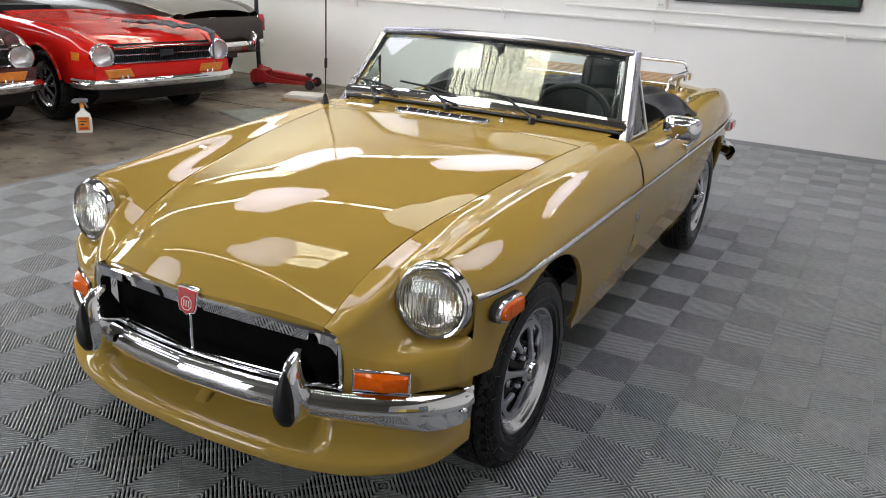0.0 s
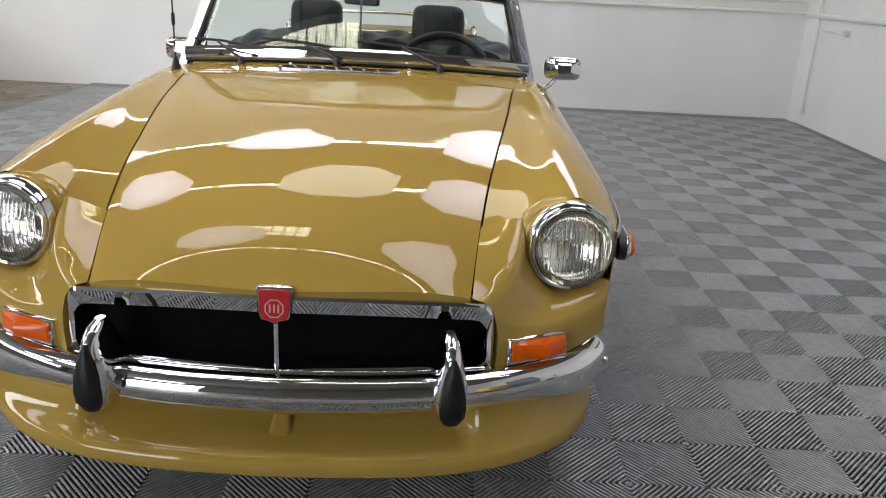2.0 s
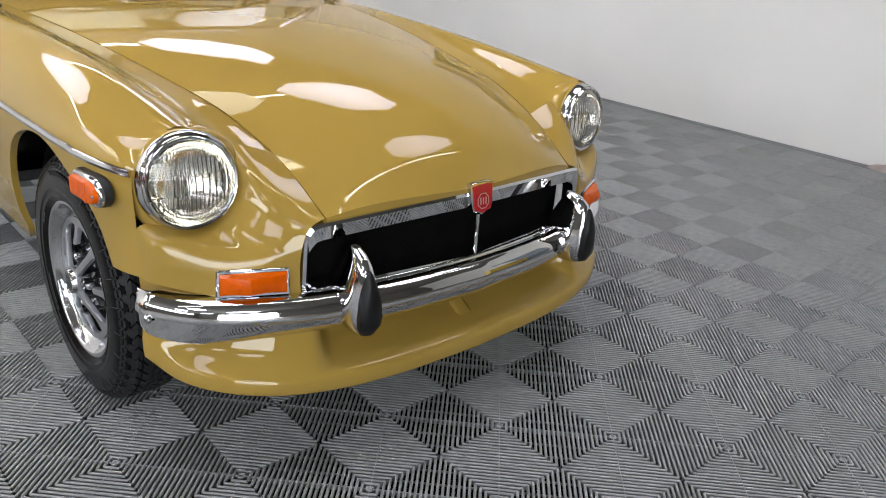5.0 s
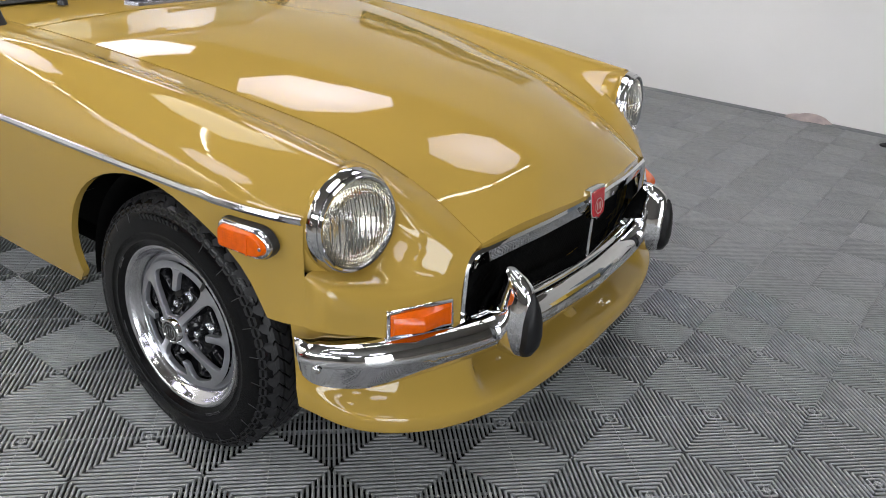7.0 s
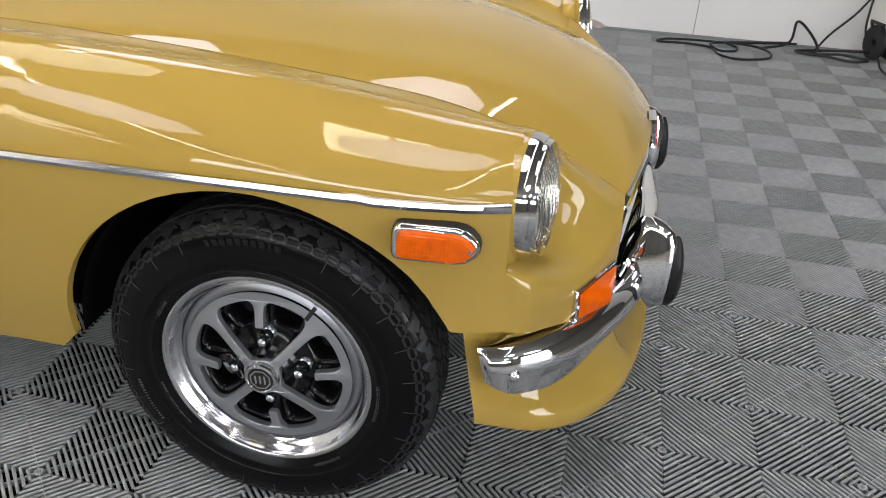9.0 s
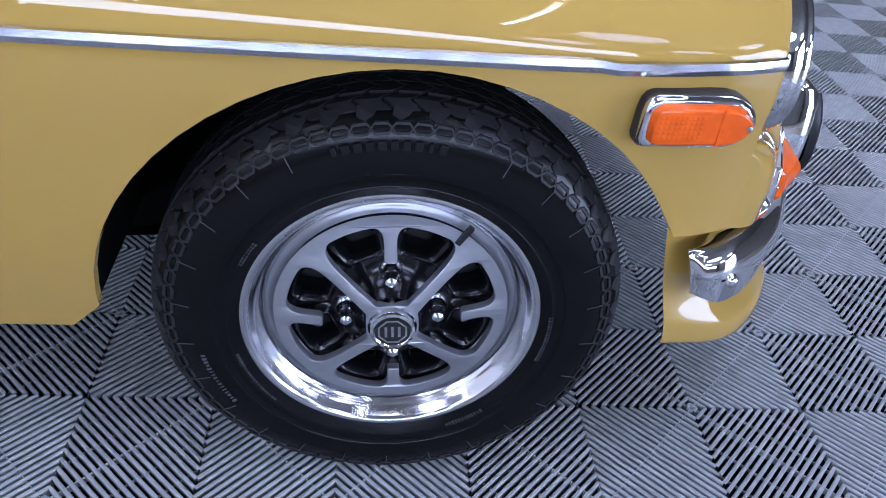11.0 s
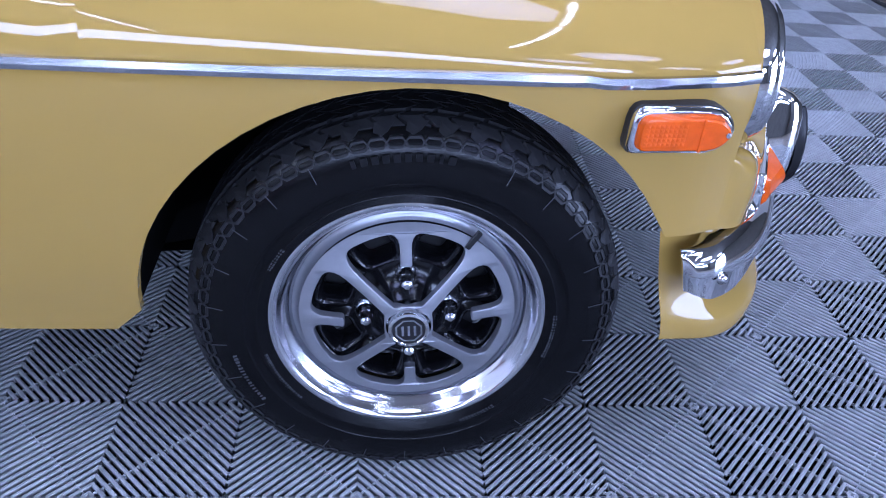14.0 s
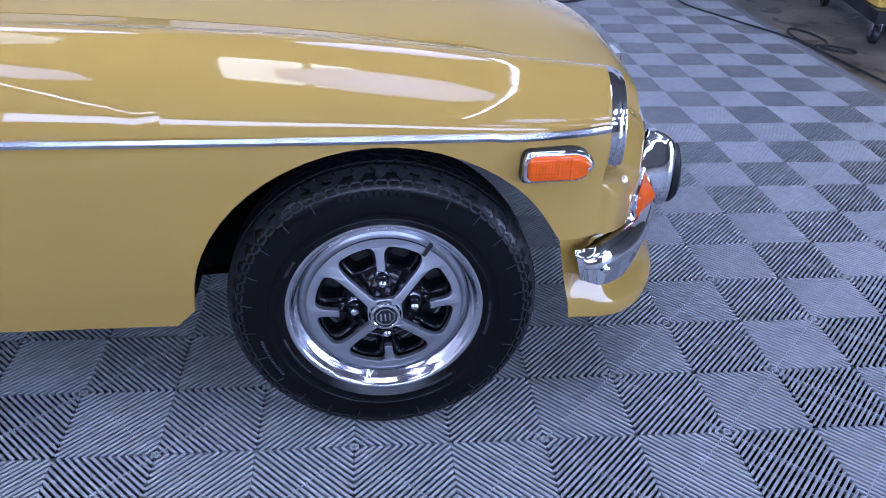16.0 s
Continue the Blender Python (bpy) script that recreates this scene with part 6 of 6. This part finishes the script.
cable([(3.655, -2.10, 0.9), (3.645, -2.07, 0.30), (3.55, -2.06, 0.12), (3.45, -2.10, 0.08)], 0.007, "black cable hanging down to the reel")
cable([(3.40, -2.12, 0.02), (3.10, -2.10, 0.006), (2.68, -2.27, 0.004), (2.36, -2.42, 0.003), (2.14, -2.50, -0.006), (1.8, -2.55, -0.010), (1.2, -2.62, -0.010), (0.5, -2.75, -0.010), (-0.6, -3.0, -0.010)], 0.006, "black cable running along the tile edge")
cable([(2.16, -2.53, -0.010), (2.30, -2.50, -0.010), (2.48, -2.52, -0.010), (2.55, -2.58, -0.010), (2.46, -2.64, -0.010), (2.28, -2.65, -0.010), (2.17, -2.59, -0.008), (2.13, -2.54, -0.002), (2.09, -2.58, -0.006), (2.04, -2.66, -0.010), (2.06, -2.71, -0.010), (2.12, -2.69, -0.010), (2.16, -2.61, -0.004), (2.15, -2.52, 0.002)], 0.006, "black cable twisted into a loop on concrete")

rl = thing("cable_reel", pose(3.46, -2.14, 0.0, 0, 0, 20), "black plastic cable reel standing by the wall", "cable reel")
for s in (-1, 1):
    part("flange", moved(lathe([(0.02, -0.006), (0.10, -0.008), (0.105, 0), (0.10, 0.008), (0.02, 0.006)], 24), pose(0, 0.055*s, 0.107, 90)), CABLE, rl)
part("windings", moved(join(*[lathe([(0.055 + 0.008*(k % 2), 0.009*k - 0.05), (0.075 + 0.008*(k % 2), 0.009*k - 0.046), (0.055 + 0.008*(k % 2), 0.009*k - 0.041)], 24) for k in range(11)]), pose(0, 0, 0.107, 90)), CABLE, rl)
part("handle", tube([(-0.05, 0.06, 0.18), (-0.06, 0.07, 0.22), (0.06, 0.07, 0.22), (0.05, 0.06, 0.18)], 0.010), CABLE, rl)
fn = thing("white_fan", pose(3.50, -2.36, 0.0, 0, 0, 15), "small white plastic blower standing by the wall", "fan")
part("housing", moved(lathe([(0.0001, -0.05), (0.07, -0.05), (0.085, -0.03), (0.085, 0.03), (0.07, 0.05), (0.0001, 0.05)], 28), pose(0, 0, 0.13, 90)), WHITE_PLASTIC, fn)
part("outlet", moved(box(0, 0, 0, 0.09, 0.08, 0.07, 0.015), pose(-0.07, -0.02, 0.05)), WHITE_PLASTIC, fn)
part("foot", box(0, 0, 0.02, 0.16, 0.12, 0.04, 0.012), WHITE_PLASTIC, fn)

rows = [[(3.590 + 0.075*u + 0.012*math.sin(7*v), -0.49 + 0.24*v + 0.02*math.sin(6*u), 0.003 + (0.030*abs(math.sin(4*u + 6*v)) + 0.018)*math.sin(math.pi*u)**0.7*math.sin(math.pi*v)**0.5) for u in np.linspace(0, 1, 14)] for v in np.linspace(0, 1, 24)]
tagged(part("rag", net(rows), PINK, smooth=60), "dusty pink cleaning rag crumpled against the wall", "rag")

# yellow wheeled cabinet
yc = thing("tool_cabinet", pose(2.70, -3.23, Z0, 0, 0, -12), "yellow enamelled steel cabinet on a dark wheeled base", "cabinet")
part("body", box(0, 0, 0.60, 1.0, 0.50, 0.80, 0.012), YELLOW, yc, smooth=30)
for k in range(4):
    part("drawer", box(-0.505 + 0.0, 0, 0.32 + 0.19*k, 0.02, 0.46, 0.17, 0.006), YELLOW, yc, smooth=30)
part("base_frame", box(-0.03, 0, 0.165, 1.12, 0.54, 0.07, 0.008), BLACK, yc, "dark steel base frame", 30)
for x in (-0.50, 0.44):
    for y in (-0.22, 0.22):
        cs = part("caster", moved(lathe([(0.0001, -0.018), (0.045, -0.018), (0.052, -0.010), (0.052, 0.010), (0.045, 0.018), (0.0001, 0.018)], 20), pose(x, y, 0.052, 90)), SOFT_RUBBER, yc, "black caster wheel")
        part("fork", join(box(x, y - 0.024, 0.085, 0.04, 0.004, 0.09), box(x, y + 0.024, 0.085, 0.04, 0.004, 0.09), box(x, y, 0.128, 0.06, 0.06, 0.006)), STEEL, cs, "steel fork", 0)

# fittings on the walls
tagged(part("wall_conduit", tube([(-9.4, Y_NORTH - 0.03, 1.01), (3.66, Y_NORTH - 0.03, 1.01)], 0.016, 10), WALL), "white painted steel conduit along the wall", "conduit", kind="structure")
tagged(part("wall_conduit", tube([(-1.6, Y_NORTH - 0.03, 1.115), (3.66, Y_NORTH - 0.03, 1.115)], 0.013, 10), WALL), "thin white painted conduit along the wall", "conduit", kind="structure")
for x in (-4.2, -2.31, -0.71, 0.96, 2.6):
    bk = tagged(part("conduit_bracket", join(box(x, Y_NORTH - 0.012, 0.975, 0.035, 0.024, 0.11, 0.003), box(x, Y_NORTH - 0.030, 1.01, 0.02, 0.05, 0.045, 0.004)), WALL, smooth=20), "white painted conduit bracket", "bracket", "conduit brackets")
sb = thing("socket_box", pose(-0.65, Y_NORTH - 0.03, 1.20), "white electrical socket box on the wall", "socket")
part("box", box(0, 0, 0, 0.09, 0.06, 0.16, 0.006), WALL, sb, smooth=30)
part("plate", box(0, -0.033, 0, 0.075, 0.006, 0.12, 0.003), WHITE_PLASTIC, sb, smooth=30)
part("outlet_slots", join(*[box(dx, -0.037, dz, 0.006, 0.002, 0.016) for dx in (-0.012, 0.012) for dz in (-0.03, 0.03)]), BLACK, sb, "dark slots", 0)
bd = thing("notice_board", pose(0.25, Y_NORTH - 0.02, 1.85), "dark green framed board on the wall", "board")
part("panel", box(0, 0, 0, 1.5, 0.02, 1.22), GREEN, bd, smooth=0)
part("frame", join(box(0, -0.012, -0.615, 1.56, 0.04, 0.04, 0.006), box(0, -0.012, 0.615, 1.56, 0.04, 0.04, 0.006), box(-0.765, -0.012, 0, 0.04, 0.04, 1.2, 0.006), box(0.765, -0.012, 0, 0.04, 0.04, 1.2, 0.006)), BLACK, bd, "dark frame", 30)
tagged(part("wall_conduit", tube([(X_EAST - 0.03, Y_SOUTH + 1, 1.04), (X_EAST - 0.03, 5.70, 1.0)], 0.022, 10), WALL), "white painted pipe along the wall", "conduit", kind="structure")
dp = thing("down_pipe", pose(X_EAST - 0.03, 5.46, 0), "white painted pipe running down the wall corner", "pipe")
part("pipe", tube([(0, 0, 0.16), (0, 0, 1.6), (0, 0, CEIL)], 0.013, 10), WALL, dp)
part("elbow", tube([(0, 0, 0.17), (0, 0, 0.14), (-0.01, -0.02, 0.125)], 0.018, 10), WALL, dp)
sp = thing("pipe_stub", pose(X_EAST - 0.03, 5.1, 0.885), "short white pipe stub with a valve on the wall", "pipe")
part("pipe", tube([(0, 0.22, 0.0), (0, -0.16, 0.0)], 0.012, 8), WALL, sp)
part("valve", box(0, -0.19, 0.0, 0.05, 0.08, 0.05, 0.01), WHITE_PLASTIC, sp)
seam = tagged(part("wall_crack", box(X_EAST - 0.001, -1.065, 0.25, 0.003, 0.005, 0.5), TILE, smooth=0), "thin grey crack up the wall", "crack", kind="structure")
dr = thing("door_1", pose(X_EAST - 0.012, -3.05, 0), "blue grey steel door with a white threshold", "door", kind="structure")
part("leaf", box(0, 0, 1.03, 0.024, 1.0, 2.04, 0.004), DOOR_BLUE, dr, smooth=30)
part("threshold", box(-0.02, 0, 0.0, 0.05, 1.1, 0.02), WHITE_PLASTIC, dr, "white threshold strip", 0)
part("door_frame", join(box(-0.004, -0.54, 1.03, 0.04, 0.06, 2.1), box(-0.004, 0.54, 1.03, 0.04, 0.06, 2.1), box(-0.004, 0, 2.08, 0.04, 1.14, 0.06)), WALL, dr, smooth=0)
# banner with unreadable writing, high on the east wall
bn = thing("banner", pose(X_EAST - 0.012, 2.2, 1.62), "long dark green banner with pale illegible writing", "banner")
part("panel", box(0, 0, 0, 0.012, 2.1, 0.52), GREEN, bn, smooth=0)
rng = random.Random(3)
part("print", join(*[moved(box(0, 0, 0, 0.002, 0.09 + 0.04*rng.random(), 0.08 + 0.05*rng.random()), pose(-0.008, -0.9 + 0.14*k, 0.10*(rng.random() - 0.5), 30*(rng.random() - 0.5))) for k in range(14)]), WHITE_PLASTIC, bn, "pale illegible bars", 0)
